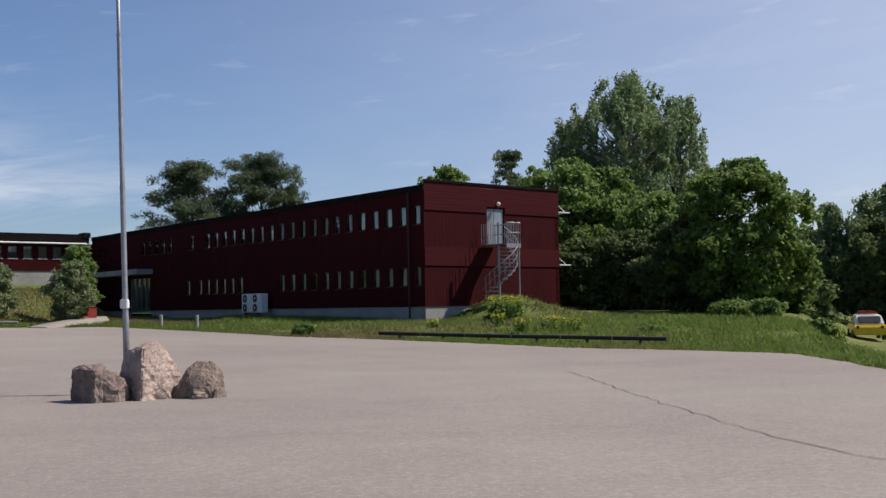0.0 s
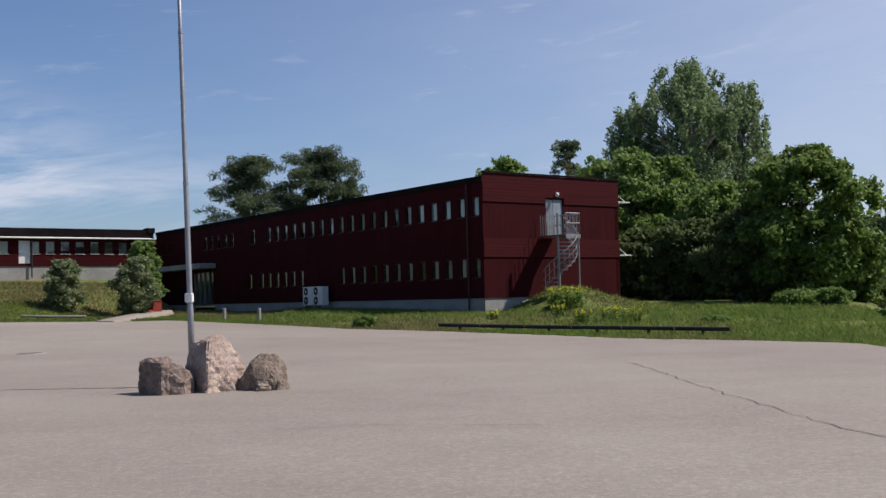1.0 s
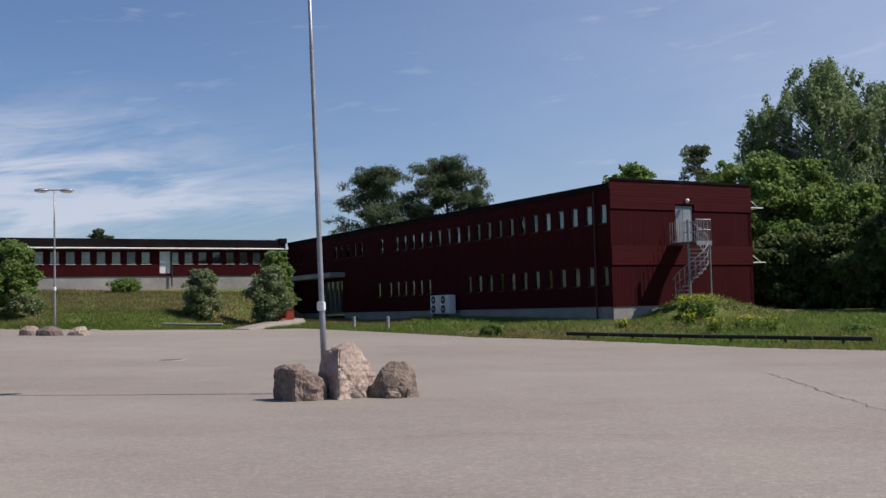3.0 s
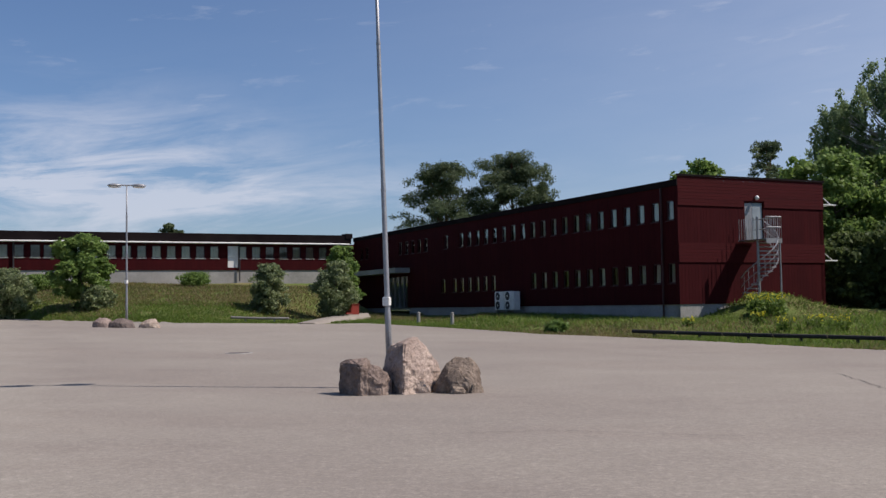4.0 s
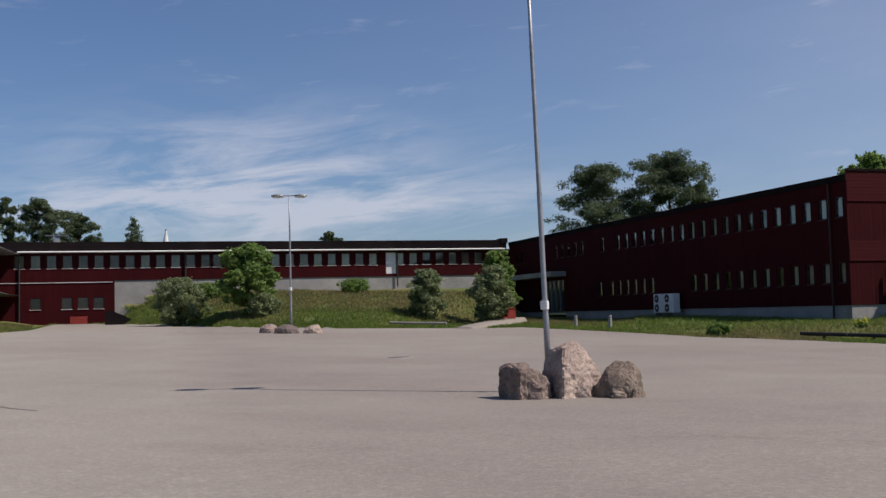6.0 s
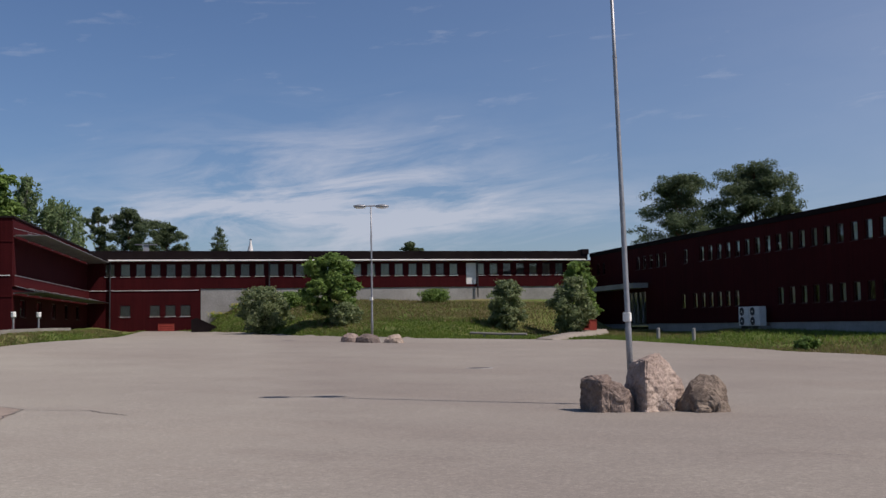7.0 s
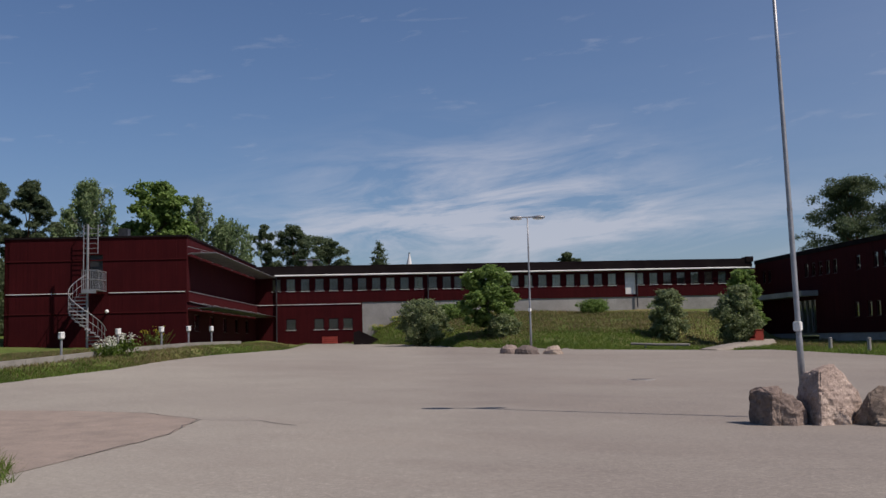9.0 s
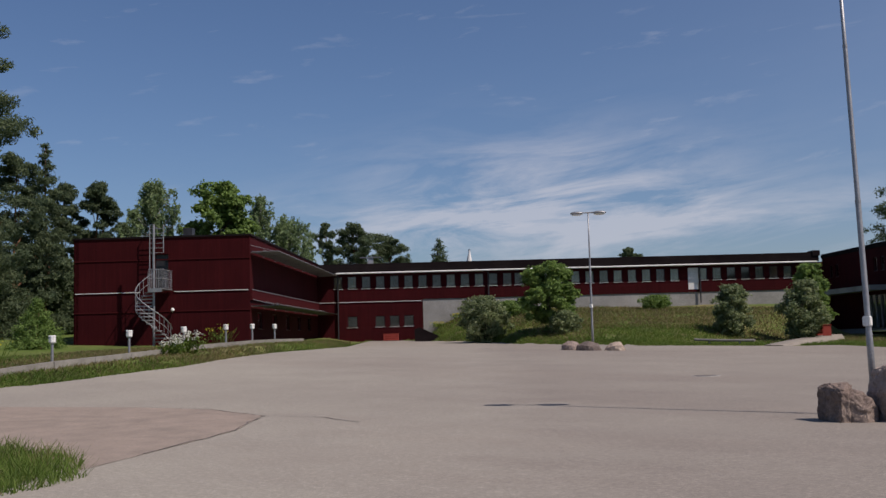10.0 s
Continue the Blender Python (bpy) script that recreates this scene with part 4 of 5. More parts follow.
tree("broad", -24.2, 92, 6.5, 5.6, LEAF_BIRCH, F, 24, 0.03, 10000, BARK, 0.27)
tree("broad", -28.0, 90, 7.2, 8.0, LEAF_BIRCH, F, 25, 0.03, 9000, BARK, 0.3)
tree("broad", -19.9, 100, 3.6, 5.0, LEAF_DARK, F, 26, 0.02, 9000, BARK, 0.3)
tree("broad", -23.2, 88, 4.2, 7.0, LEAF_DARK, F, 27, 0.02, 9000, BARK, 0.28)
tree("broad", -0.2, 88, 7.65, 5.2, LEAF_LIME, "bright green treetop behind the flat roof", 28, 0.4, 7000, BARK, 0.26)
P = "tall pine with a spreading dark crown behind the roofs"
tree("pine", -3.6, 95, 8.5, 5.4, NEEDLE, P, 29, 0.5, 5000, PINEBARK, 0.24)
tree("pine", 13.75, 105, 7.85, 9.6, NEEDLE, P, 30, 0.48, 15000, PINEBARK, 0.24)
tree("pine", 10.0, 105, 8.4, 9.4, NEEDLE, P, 31, 0.48, 18000, PINEBARK, 0.24)
tree("pine", 8.3, 108, 6.8, 4.4, NEEDLE, P, 32, 0.4, 8000, PINEBARK, 0.24)
tree("pine", 5.6, 108, 5.95, 3.0, NEEDLE, P, 33, 0.5, 4000, PINEBARK, 0.24)
tree("pine", 63.4, 70, 21.0, 8.0, NEEDLE, "very tall pine at the edge of the wood", 34, 0.15, 18000, PINEBARK, 0.22)
W = "dark conifer in the wood beside the red wing"
tree("pine", 61.2, 79, 9.9, 6.0, NEEDLE, W, 35, 0.12, 13000, PINEBARK, 0.24)
tree("spruce", 59.8, 82, 10.6, 5.0, NEEDLE, W, 36, 0.05, 13000, PINEBARK, 0.22)
tree("pine", 58.9, 86, 8.6, 5.0, NEEDLE, W, 37, 0.1, 11000, PINEBARK, 0.24)
tree("spruce", 62.2, 74, 7.0, 4.5, NEEDLE, W, 38, 0.02, 10000, PINEBARK, 0.22)
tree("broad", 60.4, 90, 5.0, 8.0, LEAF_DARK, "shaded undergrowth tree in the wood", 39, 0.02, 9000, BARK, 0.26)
tree("pine", 57.3, 84, 8.7, 5.2, NEEDLE, W, 40, 0.3, 13000, PINEBARK, 0.23)
tree("birch", 54.4, 86, 8.75, 5.0, LEAF_BIRCH, "tall birch behind the red wing", 41, 0.3, 8000, BIRCHBARK, 0.23)
tree("broad", 50.8, 86, 8.8, 5.3, LEAF_LIME, "bright green broad tree behind the red wing", 42, 0.3, 12000, BARK, 0.25)
tree("birch", 48.8, 92, 8.0, 3.2, LEAF_BIRCH, "slender birch behind the red wing", 43, 0.3, 5000, BIRCHBARK, 0.23)
tree("birch", 47.3, 92, 6.9, 5.0, LEAF_BIRCH, "birch behind the red wing", 44, 0.3, 7000, BIRCHBARK, 0.23)
tree("pine", 45.2, 112, 6.5, 4.0, NEEDLE, P, 45, 0.35, 6000, PINEBARK, 0.26)
tree("pine", 43.7, 112, 6.5, 6.4, NEEDLE, P, 46, 0.35, 9000, PINEBARK, 0.26)
tree("pine", 41.8, 114, 5.8, 6.2, NEEDLE, P, 47, 0.35, 9000, PINEBARK, 0.26)
tree("spruce", 39.0, 112, 5.5, 4.4, NEEDLE, P, 48, 0.3, 5000, PINEBARK, 0.24)
tree("pine", 28.6, 116, 4.7, 3.2, NEEDLE, P, 49, 0.5, 3000, PINEBARK, 0.26)
tree("spruce", 60.2, 60, 2.7, 2.6, LEAF_LIME, "young light green spruce on the lawn", 50, 0.0, 5000, PINEBARK, 0.14)
# unseen pines added outside the view, only for the window panes to reflect
for k, a in enumerate((66.5, 69.5, 73, 77, 82)):
    tree("pine", a, 78 + 3 * (k % 2), 13 + (k % 3), 7.0, NEEDLE, W, 51 + k, 0.15, 7000, PINEBARK, 0.3)
B = "rounded lilac bush with pale blossom on the grass bank"
tree("bush", 36.6, 72.5, 2.4, 3.3, LEAF_LILAC, B, 60, 0.0, 8000, BARK, 0.13, "bush")
tree("sapling", 33.0, 69.5, 4.2, 3.9, LEAF_LIME, "bright green young maple on the grass bank", 61, 0.1, 13000, BARK, 0.17)
tree("bush", 32.3, 68.6, 1.5, 2.0, LEAF_LILAC, B, 62, 0.0, 4000, BARK, 0.12, "bush")
tree("bush", 23.4, 66.5, 2.6, 2.3, LEAF_LILAC, B, 63, 0.0, 7000, BARK, 0.12, "bush")
tree("bush", 19.75, 66.0, 2.7, 2.7, LEAF_LILAC, B, 64, 0.0, 8000, BARK, 0.12, "bush")
tree("broad", 19.45, 68.6, 3.5, 2.6, LEAF_LIME, "light green young tree behind a lilac bush", 65, 0.05, 7000, BARK, 0.14)
for k, (a, d, e, w) in enumerate(((27.3, 82, 2.15, 2.2), (35.2, 80, 2.1, 2.4), (-15.4, 51, 0.15, 2.0), (-17.2, 49, 0.2, 1.3), (-19.8, 47, -0.9, 1.2), (-11.5, 42.0, -1.2, 1.0), (7.7, 45.6, -0.7, 0.8), (-3.4, 50.5, 0.55, 1.5))):
    tree("bush", a, d, e, w, LEAF_LIME if k != 2 else LEAF_MAPLE, "low green shrub in rough grass", 70 + k, 0.0, 3500, BARK, 0.10, "bush")


def thicket(name, label, spans, count, mat, seed, size=0.3):
    """Far woods and undergrowth: clumps standing along arcs (from az, to az, distance, height)."""
    r = random.Random(seed)
    cs, rs = [], []
    for a0, a1, dist, height in spans:
        a = a0
        while a < a1:
            d = dist + r.uniform(-3, 3)
            x, y = at_az(a, d)
            top = height * r.uniform(0.6, 1.1)
            z, q = ground_z(x, y), height * 0.16
            for k in range(6):
                cs.append((x + r.uniform(-q, q), y + r.uniform(-q, q), z + top * (k + 0.3) / 6))
                rs.append((q * r.uniform(0.8, 1.3), q * r.uniform(0.8, 1.3), q * r.uniform(0.7, 1.1)))
            a += math.degrees(q * 1.3 / dist)
    tagged(new(name, leaf_mesh(name, cs, rs, count, size, mat, seed, 0.3)), label, "woods", kind="stuff")


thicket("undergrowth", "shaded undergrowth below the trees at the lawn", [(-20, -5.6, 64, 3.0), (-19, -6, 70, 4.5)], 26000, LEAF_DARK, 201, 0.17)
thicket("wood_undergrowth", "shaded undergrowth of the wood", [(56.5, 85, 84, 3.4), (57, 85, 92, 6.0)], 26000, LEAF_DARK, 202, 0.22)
thicket("far_woods", "distant mixed woods behind the buildings", [(-75, -18, 125, 9.0), (-22, 20, 170, 7.5), (20, 48, 170, 6.5), (46, 110, 135, 9.0)], 60000, LEAF_MAPLE, 203, 0.5)


def flower_clump(a, dist, petals, label, seed, width=0.9, height=0.8, count=220):
    x, y = at_az(a, dist)
    z = ground_z(x, y)
    f = thing("flower_clump", (x, y, z - 0.05), label, "flowers")
    r = random.Random(seed)
    bm = bmesh.new()
    for _ in range(24):
        p, q = r.uniform(-0.5, 0.5) * width, r.uniform(-0.5, 0.5) * width
        tube(bm, [(x + p * 0.4, y + q * 0.4, z - 0.05), (x + p, y + q, z + height * r.uniform(0.6, 1.0))], 0.012, 3)
    part("stem", bm, BLADE, f, kind="stuff")
    cs = [(r.uniform(-0.5, 0.5) * width, r.uniform(-0.5, 0.5) * width, height * r.uniform(0.75, 1.05)) for _ in range(16)]
    for nm, mat, n, dz, s in (("blossom", petals, count, 0.05, 0.05), ("foliage", BLADE, count * 2, -0.4 * height, 0.07)):
        ob = new(nm, leaf_mesh(nm, [(c[0], c[1], c[2] + dz) for c in cs], [(0.14 * width, 0.14 * width, 0.12 if nm == "blossom" else 0.35 * height)] * 16, n, s, mat, seed))
        ob.parent = f


Y = "clump of tall yellow wild flowers in the grass"
for k, (a, d, w, hh) in enumerate(((-3.4, 49.6, 1.7, 1.15), (-2.9, 46.5, 0.6, 0.5), (-5.7, 43.5, 0.8, 0.5), (-4.3, 42.6, 0.6, 0.6), (-7.0, 42.3, 0.8, 0.55), (0.6, 46.5, 0.5, 0.35), (51.0, 53.5, 1.5, 1.0), (62.4, 38.5, 1.4, 1.1), (-20.5, 47, 0.9, 0.7))):
    flower_clump(a, d, YELLOW, Y, 90 + k, w, hh, 170 if k == 0 else 45)
flower_clump(38.9, 84.0, YELLOW, Y, 120, 2.0, 0.35, 160)
flower_clump(37.9, 84.3, YELLOW, Y, 121, 1.8, 0.3, 120)
flower_clump(52.7, 45.4, PALE, "white flowering shrub beside the timber edging", 110, 1.0, 0.85, 200)
flower_clump(53.5, 44.6, PALE, "white flowering shrub beside the timber edging", 111, 0.8, 0.6, 120)


# ---- edging, rails, bollards and small things ----
LAMPS = [(59.5, 38.6), (55.7, 43.2), (52.9, 47.8), (50.7, 52.3), (49.3, 56.6), (48.1, 60.5)]
first = None
for a, d in LAMPS:
    x, y = at_az(a, d)
    if first is None:
        z = ground_z(x, y)
        first = thing("bollard_lamp", (x, y, z), "low steel garden lamp with a white boxy head", "garden lamp", "garden lamps along the timber edging")
        bm = bmesh.new()
        tube(bm, [(x, y, z - 0.1), (x, y, z + 0.85)], 0.05, 10)
        part("post", bm, STEEL, first)
        bm = bmesh.new()
        tube(bm, [(x, y, z + 0.82), (x, y, z + 0.86), (x, y, z + 1.02), (x, y, z + 1.06)], [0.09, 0.125, 0.125, 0.10], 8)
        part("head", bm, WHITE, first, "white lamp head")
        bm = bmesh.new()
        tube(bm, [(x, y, z + 1.06), (x, y, z + 1.10)], [0.14, 0.12], 8)
        part("cap", bm, WHITE, first)
    else:
        copy_thing(first, Matrix.Translation((x, y, ground_z(x, y))))

# timber edging of the raised lawn
edging = thing("timber_edging", (*at_az(57, 40.5), ground_z(*at_az(57, 40.5))), "weathered grey timber edging along the raised lawn", "edging")
run = [at_az(a, d - 0.9) for a, d in [(66, 34.5)] + LAMPS] + [at_az(46.6, 64.0)]
for p, q in zip(run, run[1:]):
    p, q = Vector((*p, 0)), Vector((*q, 0))
    n = max(1, round((q - p).length / 3.0))
    for k in range(n):
        s, e = p.lerp(q, k / n), p.lerp(q, (k + 1) / n - 0.006)
        w = (e - s).normalized().cross(Vector((0, 0, 1))) * 0.09
        bm = bmesh.new()
        v = [bm.verts.new((c.x, c.y, ground_z(b.x, b.y) + dz)) for dz in (-0.2, 0.24) for b, c in ((s, s - w), (e, e - w), (e, e + w), (s, s + w))]
        for f in ((0, 1, 2, 3), (4, 5, 6, 7), (0, 1, 5, 4), (1, 2, 6, 5), (2, 3, 7, 6), (3, 0, 4, 7)):
            bm.faces.new([v[i] for i in f])
        part("timber", bm, WOOD, edging)


def low_rail(a0, d0, a1, d1, height, mat, label, n, radius, category="low rail"):
    """A log rail on short posts along the grass."""
    p, q = Vector((*at_az(a0, d0), 0)), Vector((*at_az(a1, d1), 0))
    m = p.lerp(q, 0.5)
    rail = thing("log_rail", (m.x, m.y, ground_z(m.x, m.y)), label, category)
    for k in range(n):
        s, e = p.lerp(q, k / n), p.lerp(q, (k + 1) / n - 0.004)
        zs, ze = ground_z(s.x, s.y) + height, ground_z(e.x, e.y) + height
        bm = bmesh.new()
        tube(bm, [(s.x, s.y, zs), (e.x, e.y, ze)], radius, 8)
        part("log", bm, mat, rail)
        bm = bmesh.new()
        s = p.lerp(q, (k + 0.5) / n)
        z = ground_z(s.x, s.y)
        tube(bm, [(s.x, s.y, z - 0.2), (s.x, s.y, z + height - 0.02)], radius * 0.8, 8)
        part("post", bm, mat, rail)


low_rail(3.6, 42.4, -12.1, 37.0, 0.27, DARKWOOD, "low black tarred log rail along the grass", 6, 0.075)
low_rail(25.4, 60.6, 22.3, 59.4, 0.3, WOOD, "low pale wooden rail at the foot of the bank", 2, 0.07)

post0 = None
for a, d in ((13.4, 55.0), (15.25, 57.0)):
    x, y = at_az(a, d)
    z = ground_z(x, y)
    if post0 is None:
        post0 = thing("bollard", (x, y, z), "short pale grey concrete bollard on the grass", "bollard", "pale bollards by the path")
        bm = bmesh.new()
        tube(bm, [(x, y, z - 0.1), (x, y, z + 0.62), (x, y, z + 0.66)], [0.10, 0.10, 0.06], 10)
        part("shaft", bm, CONCRETE, post0)
        bm = bmesh.new()
        tube(bm, [(x, y, z + 0.66), (x, y, z + 0.70)], [0.11, 0.09], 10)
        part("cap", bm, CONCRETE, post0)
    else:
        copy_thing(post0, Matrix.Translation((x, y, z)))

# heat pump units on the shaded wall
for s in (14.88, 16.13):
    c = RIGHT.at(s + 0.6, 0.5, 1.2)
    ac = thing("heat_pump", (c.x, c.y, 0.9), "pale grey heat pump unit with two round fans", "heat pump", "heat pumps on the wall")
    bm = bmesh.new()
    slab(bm, RIGHT, s, s + 1.2, 0.3, 0.75, 1.27, 2.42)
    bmesh.ops.bevel(bm, geom=bm.edges[:], offset=0.03, segments=2, affect="EDGES")
    part("casing", bm, WHITE, ac)
    for zz in (1.56, 2.13):
        bm = bmesh.new()
        m = RIGHT.at(s + 0.78, 0.752, zz)
        tube(bm, [m, m + RIGHT.n * 0.02], 0.25, 20)
        g = part("fan_grille", bm, DARKMETAL, ac, "dark round fan grille")
        bm = bmesh.new()
        tube(bm, [m + RIGHT.n * 0.02, m + RIGHT.n * 0.035], 0.06, 10)
        part("hub", bm, WHITE, g)
    for ss in (s + 0.15, s + 1.05):
        bm = bmesh.new()
        slab(bm, RIGHT, ss - 0.04, ss + 0.04, -0.04, 0.7, 0.7, 1.265)
        part("foot", bm, STEEL, ac)

# wall lamps by the upper doors
for face, s, z in ((RIGHT_END, 4.85, 6.78), (LEFT_END, 4.45, 3.6)):
    c = face.at(s, 0.1, z)
    wl = thing("wall_lamp", (c.x, c.y, z), "round white wall lamp on red boarding", "wall lamp")
    bm = bmesh.new()
    bmesh.ops.create_uvsphere(bm, u_segments=14, v_segments=10, radius=0.11, matrix=Matrix.Translation(face.at(s, 0.2, z)))
    part("globe", bm, WHITE, wl, smooth=True)
    bm = bmesh.new()
    tube(bm, [face.at(s, 0.0, z), face.at(s, 0.1, z)], 0.07, 10)
    part("base", bm, DARKMETAL, wl)


def crate_bench(face, s, out, w, label, z=None):
    """A red slatted planter bench: two ends, slats, seat."""
    c = face.at(s, out, 0)
    z = ground_z(c.x, c.y) if z is None else z
    b = thing("bench", (c.x, c.y, z), label, "bench")
    for k in range(3):
        bm = bmesh.new()
        slab(bm, face, s - w / 2, s + w / 2, out + 0.25, out + 0.29, z + 0.08 + 0.17 * k, z + 0.22 + 0.17 * k)
        part("slat", bm, REDPAINT, b)
    for k in range(3):
        bm = bmesh.new()
        slab(bm, face, s - w / 2 - 0.03, s + w / 2 + 0.03, out - 0.25 + 0.18 * k, out - 0.09 + 0.18 * k, z + 0.585, z + 0.625)
        part("seat_slat", bm, REDPAINT, b)
    for e in (s - w / 2, s + w / 2 - 0.06):
        bm = bmesh.new()
        slab(bm, face, e, e + 0.06, out - 0.24, out + 0.24, z - 0.05, z + 0.58)
        part("end_panel", bm, REDPAINT, b)


crate_bench(BACK, 2.6, 0.7, 1.2, "red wooden slatted bench below a window")
px, py = at_az(18.9, 67)
s0, o0 = local(RIGHT, px, py)
crate_bench(RIGHT, s0, o0, 1.3, "red wooden slatted bench beside a bush", ground_z(px, py) + 0.38)

# dark wing wall at the cut in the bank
bm = bmesh.new()
prof = [(0.6, 1.0), (0.6, 2.3), (0.2, 2.45), (-1.5, 1.65), (-1.7, 1.0)]
lo = [bm.verts.new(BACK.at(s, 4.5, z)) for s, z in prof]
hi = [bm.verts.new(BACK.at(s, 4.2, z)) for s, z in prof]
bm.faces.new(lo), bm.faces.new(hi)
for i in range(5):
    bm.faces.new((lo[i], lo[(i + 1) % 5], hi[(i + 1) % 5], hi[i]))
ob = new("wing_wall", mesh_of("wing_wall", bm, FELT))
tagged(ob, "low dark sloping retaining wall at the bank", "retaining wall")

# on the rear roof
c = BACK.at(-4.0, -4.0, 7.74)
v = thing("roof_spire", (c.x, c.y, 7.74), "white tapered vent on the flat roof", "roof vent")
bm = bmesh.new()
tube(bm, [c + Vector((0, 0, -0.05)), c + Vector((0, 0, 0.25)), c + Vector((0.05, 0, 1.0)), c + Vector((0.05, 0, 1.3))], [0.30, 0.26, 0.10, 0.06], 10)
part("cone", bm, WHITE, v)
bm = bmesh.new()
tube(bm, [c + Vector((0.05, 0, 1.3)), c + Vector((0.05, 0, 1.36))], [0.10, 0.08], 10)
part("cap", bm, DARKMETAL, v)
c = BACK.at(4.6, -6.0, 7.74)
v = thing("roof_hood", (c.x, c.y, 7.74), "pale ventilation hood with a flat cap", "roof vent")
bm = bmesh.new()
tube(bm, [c + Vector((0, 0, -0.05)), c + Vector((0, 0, 0.5)), c + Vector((0, 0, 1.0))], [0.7, 0.35, 0.3], 4)
part("hood", bm, STEEL, v)
bm = bmesh.new()
slab(bm, BACK, 3.7, 5.5, -6.3, -5.7, 8.74, 8.80)
part("cap", bm, STEEL, v)


# ---- a parked car far off among the grass ----
def parked_car(x, y, turn):
    z = ground_z(x, y)
    car = thing("car", (x, y, z), "yellow and white hatchback parked beyond the grass", "car")
    m = Matrix.Translation((x, y, z)) @ pose(0, 0, 0, 0, 0, turn)
    paint = two_scale("yellow_car_paint", (0.62, 0.44, 0.04), (0.70, 0.50, 0.06), 1.0, 10.0, 0.25, bump=0.0)

    def hull(profile, half, taper=0.0):
        bm = bmesh.new()
        a = [bm.verts.new(m @ Vector((px, -half + taper * (pz > 0.95), pz))) for px, pz in profile]
        b = [bm.verts.new(m @ Vector((px, half - taper * (pz > 0.95), pz))) for px, pz in profile]
        bm.faces.new(a), bm.faces.new(b)
        for i in range(len(a)):
            bm.faces.new((a[i], a[(i + 1) % len(a)], b[(i + 1) % len(a)], b[i]))
        bmesh.ops.bevel(bm, geom=bm.edges[:], offset=0.04, segments=2, affect="EDGES")
        return bm
    part("body", hull([(-2.0, 0.3), (-2.05, 0.7), (-1.9, 0.92), (0.9, 0.95), (1.95, 0.8), (2.05, 0.5), (2.0, 0.3)], 0.86), paint, car)
    part("cabin", hull([(-1.85, 0.93), (-1.5, 1.42), (0.2, 1.46), (1.0, 0.96)], 0.80, 0.12), WHITE, car)
    part("rear_window", hull([(-1.86, 1.0), (-1.60, 1.36), (-1.57, 1.36), (-1.80, 1.0)], 0.60), DARKMETAL, car)
    part("roof_rack", hull([(-1.2, 1.48), (-1.2, 1.66), (-0.2, 1.66), (-0.2, 1.48)], 0.5), REDPAINT, car)
    for px in (-1.3, 1.3):
        for py in (-0.8, 0.8):
            bm = bmesh.new()
            tube(bm, [m @ Vector((px, py - 0.1, 0.3)), m @ Vector((px, py + 0.1, 0.3))], 0.3, 16)
            w = part("wheel", bm, DARKMETAL, car)
            bm = bmesh.new()
            tube(bm, [m @ Vector((px, py - 0.105, 0.3)), m @ Vector((px, py + 0.105, 0.3))], 0.18, 12)
            part("rim", bm, STEEL, w)
    for py in (-0.65, 0.65):
        bm = bmesh.new()
        tube(bm, [m @ Vector((-2.0, py, 0.75)), m @ Vector((-2.06, py, 0.75))], 0.09, 8)
        part("tail_light", bm, REDPAINT, car)


parked_car(*at_az(-21.95, 66), 74)


# ---- marks on the yard ----
def on_yard(name, outline, mat, label, category, lift=0.041):
    """A flat patch laid on the asphalt: outline in plan, filled by a fine grid of its own."""
    bm = bmesh.new()
    bm.faces.new([bm.verts.new((x, y, 0)) for x, y in outline])
    for axis in (0, 1):
        lo, hi = min(p[axis] for p in outline), max(p[axis] for p in outline)
        k = lo + 1.0
        while k < hi:
            no = Vector((1, 0, 0)) if axis == 0 else Vector((0, 1, 0))
            bmesh.ops.bisect_plane(bm, geom=bm.verts[:] + bm.edges[:] + bm.faces[:], plane_co=no * k, plane_no=no)
            k += 1.0
    for v in bm.verts:
        v.co.z = ground_z(v.co.x, v.co.y) + lift
    ob = new(name, mesh_of(name, bm, mat, True))
    return tagged(ob, label, category, kind="structure")


on_yard("asphalt_patch", [(-12.4, 7.6), (-13.4, 9.6), (-14.6, 12.1), (-16.3, 14.2), (-18.4, 14.6), (-20.5, 14.1), (-24.5, 12.2), (-30, 9.5), (-26, 6)], PATCH, "reddish worn asphalt patch at the yard's edge", "asphalt")
on_yard("grass_verge", [(-11.5, 5.8), (-12.3, 7.0), (-12.9, 7.6), (-14.0, 8.1), (-15.4, 8.5), (-17.2, 8.7), (-22, 8.2), (-27, 6), (-24, -2), (-12.6, -2), (-10.9, 4)], GRASS_GROUND, "corner of a rough grass verge in the yard", "grass", 0.05)


def crack(pts, width, seed):
    r = random.Random(seed)
    line = []
    for p, q in zip(pts, pts[1:]):
        p, q = Vector(p), Vector(q)
        n = max(2, int((q - p).length / 0.35))
        line += [p.lerp(q, k / n) + Vector((r.uniform(-0.06, 0.06), r.uniform(-0.06, 0.06))) for k in range(n)]
    line.append(Vector(pts[-1]))
    bm, prev = bmesh.new(), None
    for i, p in enumerate(line):
        t = (line[min(i + 1, len(line) - 1)] - line[max(i - 1, 0)]).normalized()
        s = Vector((-t.y, t.x)) * width * r.uniform(0.3, 1.0)
        row = [bm.verts.new((*(p + s * k), ground_z(*(p + s * k)) + 0.045)) for k in (-1, 1)]
        if prev:
            bm.faces.new((prev[0], prev[1], row[1], row[0]))
        prev = row
    ob = new("crack", mesh_of("crack", bm, CRACKFILL))
    tagged(ob, "dark crack in the worn asphalt", "crack", kind="structure")


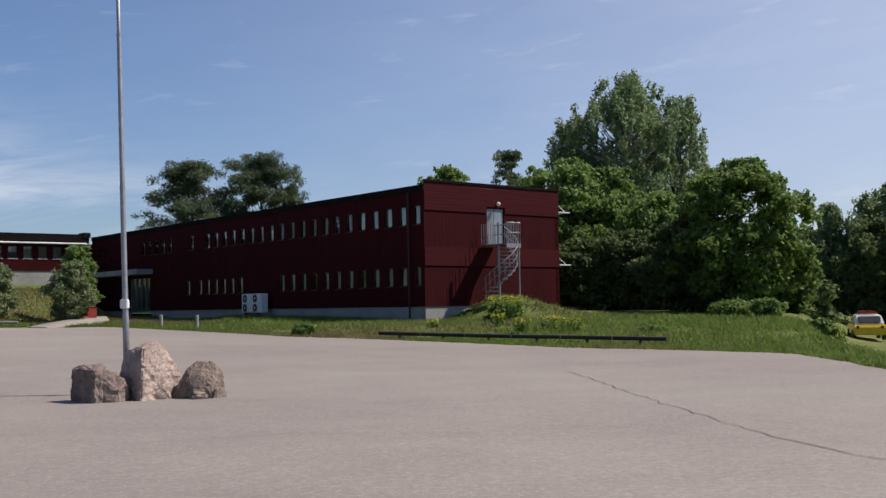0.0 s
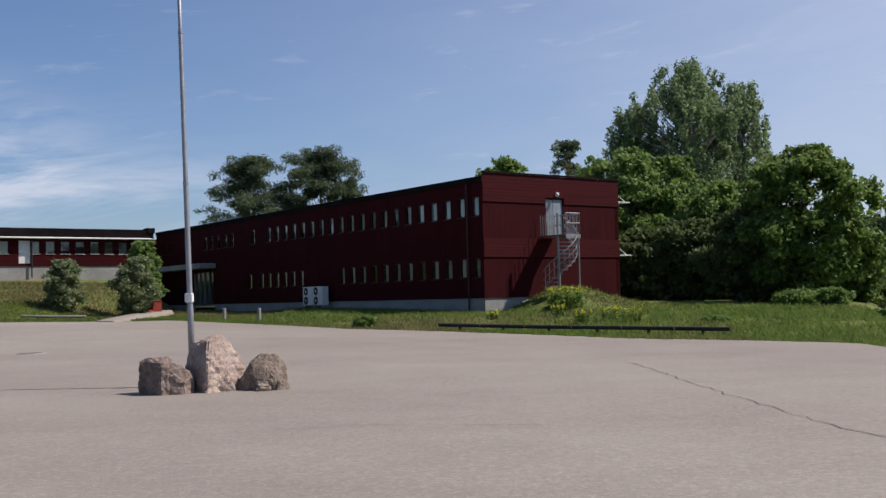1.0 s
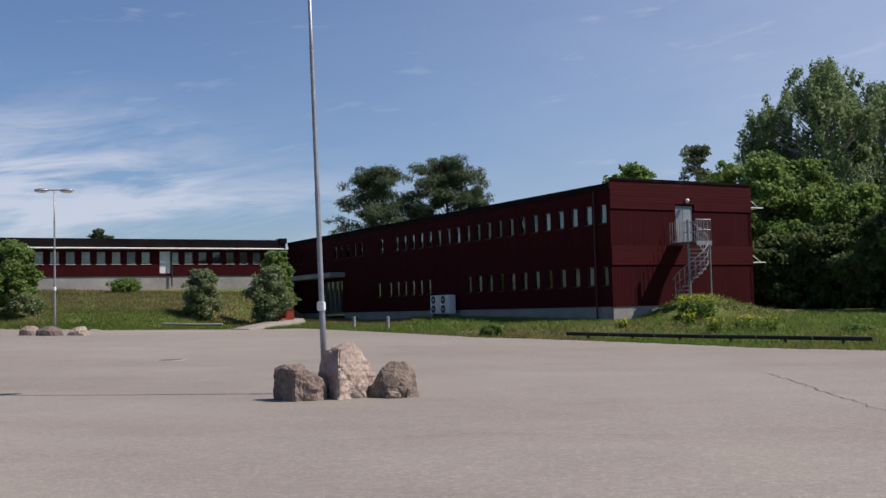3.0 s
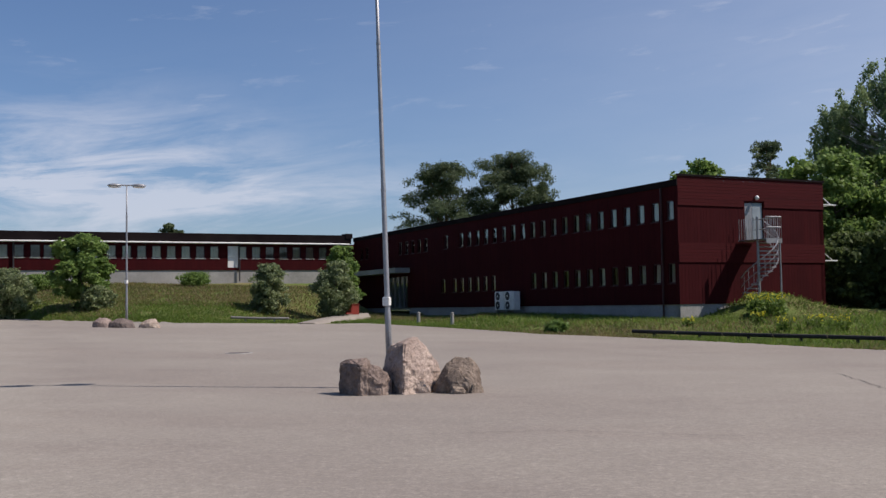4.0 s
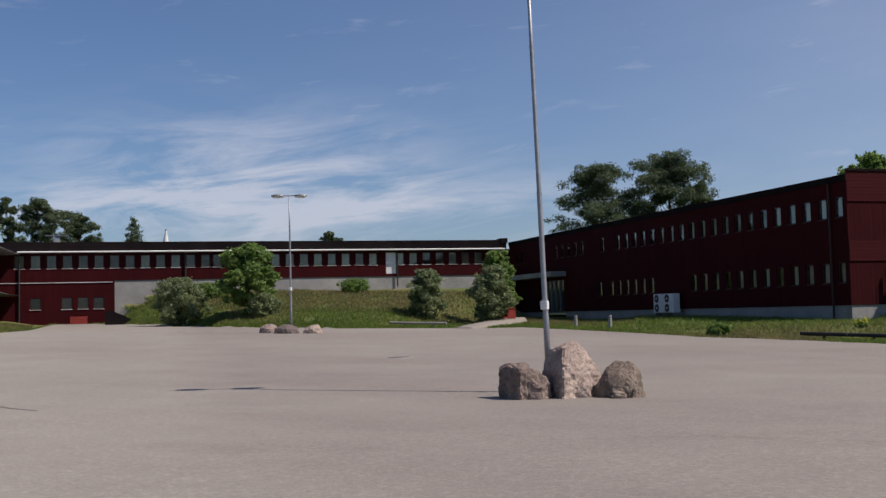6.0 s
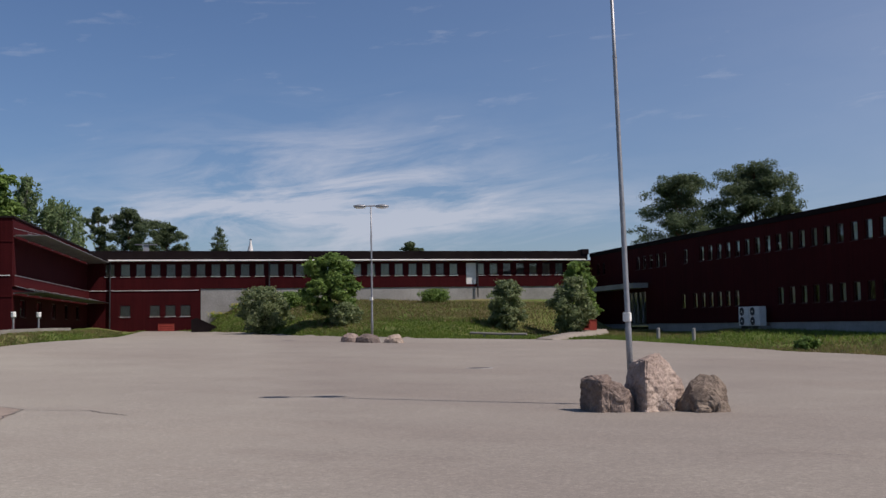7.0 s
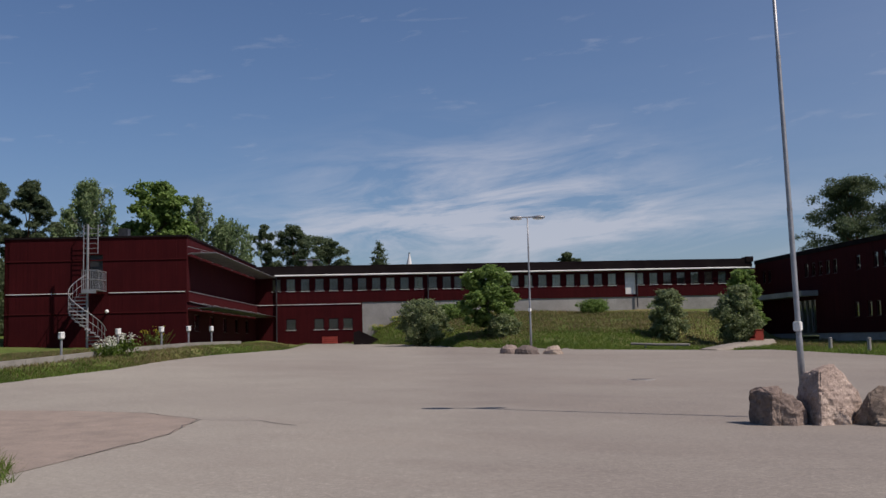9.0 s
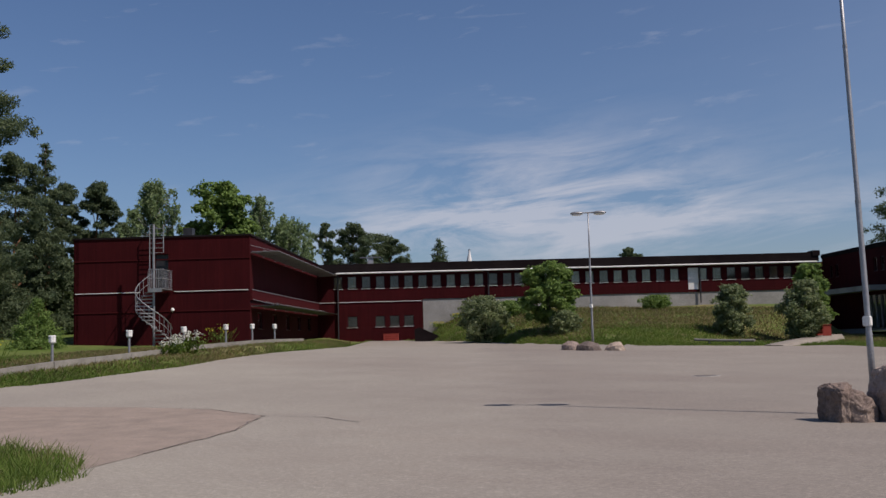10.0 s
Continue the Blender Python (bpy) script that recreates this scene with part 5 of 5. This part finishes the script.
crack([(2.9, 24.2), (3.2, 20.5), (3.45, 16.5), (3.7, 14.2), (3.9, 12.3), (4.5, 10.0), (4.9, 8.4)], 0.013, 1)
crack([(3.3, 19.0), (5.2, 17.2), (7.0, 16.8)], 0.008, 2)
crack([(-13.2, 9.2), (-14.6, 12.0), (-16.2, 14.1), (-18.4, 14.6), (-20.5, 14.1)], 0.018, 3)
crack([(-16.2, 14.1), (-14.9, 14.5), (-13.6, 14.2)], 0.018, 4)
crack([(-4.0, 12.5), (-2.0, 13.4), (0.5, 13.1)], 0.007, 5)
bm = bmesh.new()
z = ground_z(-13.6, 29.2) + 0.038
tube(bm, [(-13.6, 29.2, z - 0.03), (-13.6, 29.2, z + 0.008)], [0.36, 0.34], 24)
cover = thing("manhole_cover", (-13.6, 29.2, z), "round cast-iron manhole cover in the asphalt", "manhole cover")
part("lid", bm, CRACKFILL, cover)
bm = bmesh.new()
tube(bm, [(-13.6, 29.2, z - 0.03), (-13.6, 29.2, z + 0.004)], [0.44, 0.43], 24)
part("rim", bm, CONCRETE, cover)

# pale footpath to the entrance
PATHWAY = [at_az(21.4 - 3.0 * k / 14, 58.2 + 10.5 * k / 14) for k in range(15)]
bm, prev = bmesh.new(), None
for k, (x, y) in enumerate(PATHWAY):
    rise = 0.07 + 0.30 * (k / 14) ** 0.8
    row = [bm.verts.new((x + w, y, ground_z(x + w, y) + (rise if abs(w) < 0.8 else -0.3))) for w in (-0.9, -0.5, -0.15, 0.15, 0.5, 0.9)]
    if prev:
        for i in range(5):
            bm.faces.new((prev[i], prev[i + 1], row[i + 1], row[i]))
    prev = row
tagged(new("footpath", mesh_of("footpath", bm, ASPHALT, True)), "pale worn footpath leading to the entrance", "path", kind="structure")


# ---- grass ----
def grass(name, label, spots, mats, height, width, seed, dryness=0.45):
    """Single blades, each one narrow leaf, standing on the terrain at the spots."""
    r = np.random.RandomState(seed)
    p = np.array(spots, float)
    n = len(p)
    ang = r.rand(n) * 2 * np.pi
    h = height * (0.4 + r.rand(n) ** 1.5)
    side = np.stack([np.cos(ang), np.sin(ang), np.zeros(n)], 1) * (width * (0.5 + r.rand(n)))[:, None]
    lean = np.stack([r.normal(size=n), r.normal(size=n), np.zeros(n)], 1) * (0.6 * h)[:, None]
    tip = p + lean + np.stack([np.zeros(n), np.zeros(n), h], 1)
    tri = np.stack([p - side, p + side, tip], 1).reshape(-1, 3).astype(np.float32)
    me = bpy.data.meshes.new(name)
    me.vertices.add(3 * n)
    me.vertices.foreach_set("co", tri.ravel())
    me.loops.add(3 * n)
    me.loops.foreach_set("vertex_index", np.arange(3 * n, dtype=np.int32))
    me.polygons.add(n)
    me.polygons.foreach_set("loop_start", np.arange(0, 3 * n, 3, dtype=np.int32))
    for m in mats:
        me.materials.append(m)
    dry = np.array([0.5 + 0.5 * noise.noise((q[0] * 0.12, q[1] * 0.12, 5.0)) for q in p])
    me.polygons.foreach_set("material_index", (r.rand(n) < np.clip((dry - dryness) * 2.2, 0.04, 0.8)).astype(np.int32) if len(mats) > 1 else np.zeros(n, np.int32))
    me.update()
    tagged(new(name, me), label, "grass", kind="stuff")


def spots_past(a0, a1, lo, hi, count, seed, power=1.0):
    r, out = random.Random(seed), []
    while len(out) < count:
        a = r.uniform(a0, a1)
        d = lerp_table(EDGE, a) + ragged(a) + lo + (hi - lo) * r.random() ** power
        x, y = at_az(a, d)
        if noise.noise((x * 0.6, y * 0.6, 1.0)) < -0.35 and r.random() < 0.7:
            continue
        if local(RIGHT, x, y)[1] < 0.1 and local(RIGHT_END, x, y)[1] < 0.1:
            continue
        if local(BACK, x, y)[1] < 0.05 or (local(LEFT, x, y)[1] < 0.1 and local(LEFT_END, x, y)[1] < 0.1):
            continue
        if 15 < a < 23 and any(abs(x - u) < 1.2 and abs(y - v) < 1.0 for u, v in PATHWAY):
            continue
        out.append((x, y, ground_z(x, y) - 0.01))
    return out


grass("verge_grass", "ragged tufts of grass along the asphalt edge", spots_past(-26, 62, -0.05, 1.6, 60000, 1, 1.3), [BLADE, DRYBLADE], 0.14, 0.02, 1)
grass("lawn_grass", "rough uncut grass in front of the red gable", spots_past(-26, 16, 0.3, 16, 70000, 2), [BLADE, DRYBLADE], 0.17, 0.024, 2)
grass("bank_grass", "long straw-tinted grass on the upper bank", spots_past(15, 41, 6, 23, 46000, 3), [BLADE, DRYBLADE], 0.19, 0.028, 3, -0.05)
grass("bank_foot_grass", "green grass at the foot of the bank", spots_past(15, 41, 0.3, 8, 34000, 6), [BLADE, DRYBLADE], 0.17, 0.026, 6, 0.42)
grass("raised_lawn_grass", "mown grass of the raised lawn", spots_past(44, 63, 0.3, 14, 40000, 4), [BLADE, DRYBLADE], 0.12, 0.02, 4, 0.2)
rr, near_spots = random.Random(9), []
while len(near_spots) < 26000:
    x, y = rr.uniform(-22, -10.4), rr.uniform(2.5, 9.2)
    lim = 8.6 - 0.10 * (x + 15.4) ** 2 * (1 if x > -15.4 else -0.1) + 0.25 * noise.noise((x * 1.5, y * 1.5, 0))
    if y < lim and x < -10.9 + 0.3 * noise.noise((y, 1, 1)) - 0.35 * max(0, y - 5):
        near_spots.append((x, y, ground_z(x, y) + 0.035))
grass("near_verge_grass", "long green grass at the verge's corner", near_spots, [BLADE, DRYBLADE], 0.20, 0.009, 5)
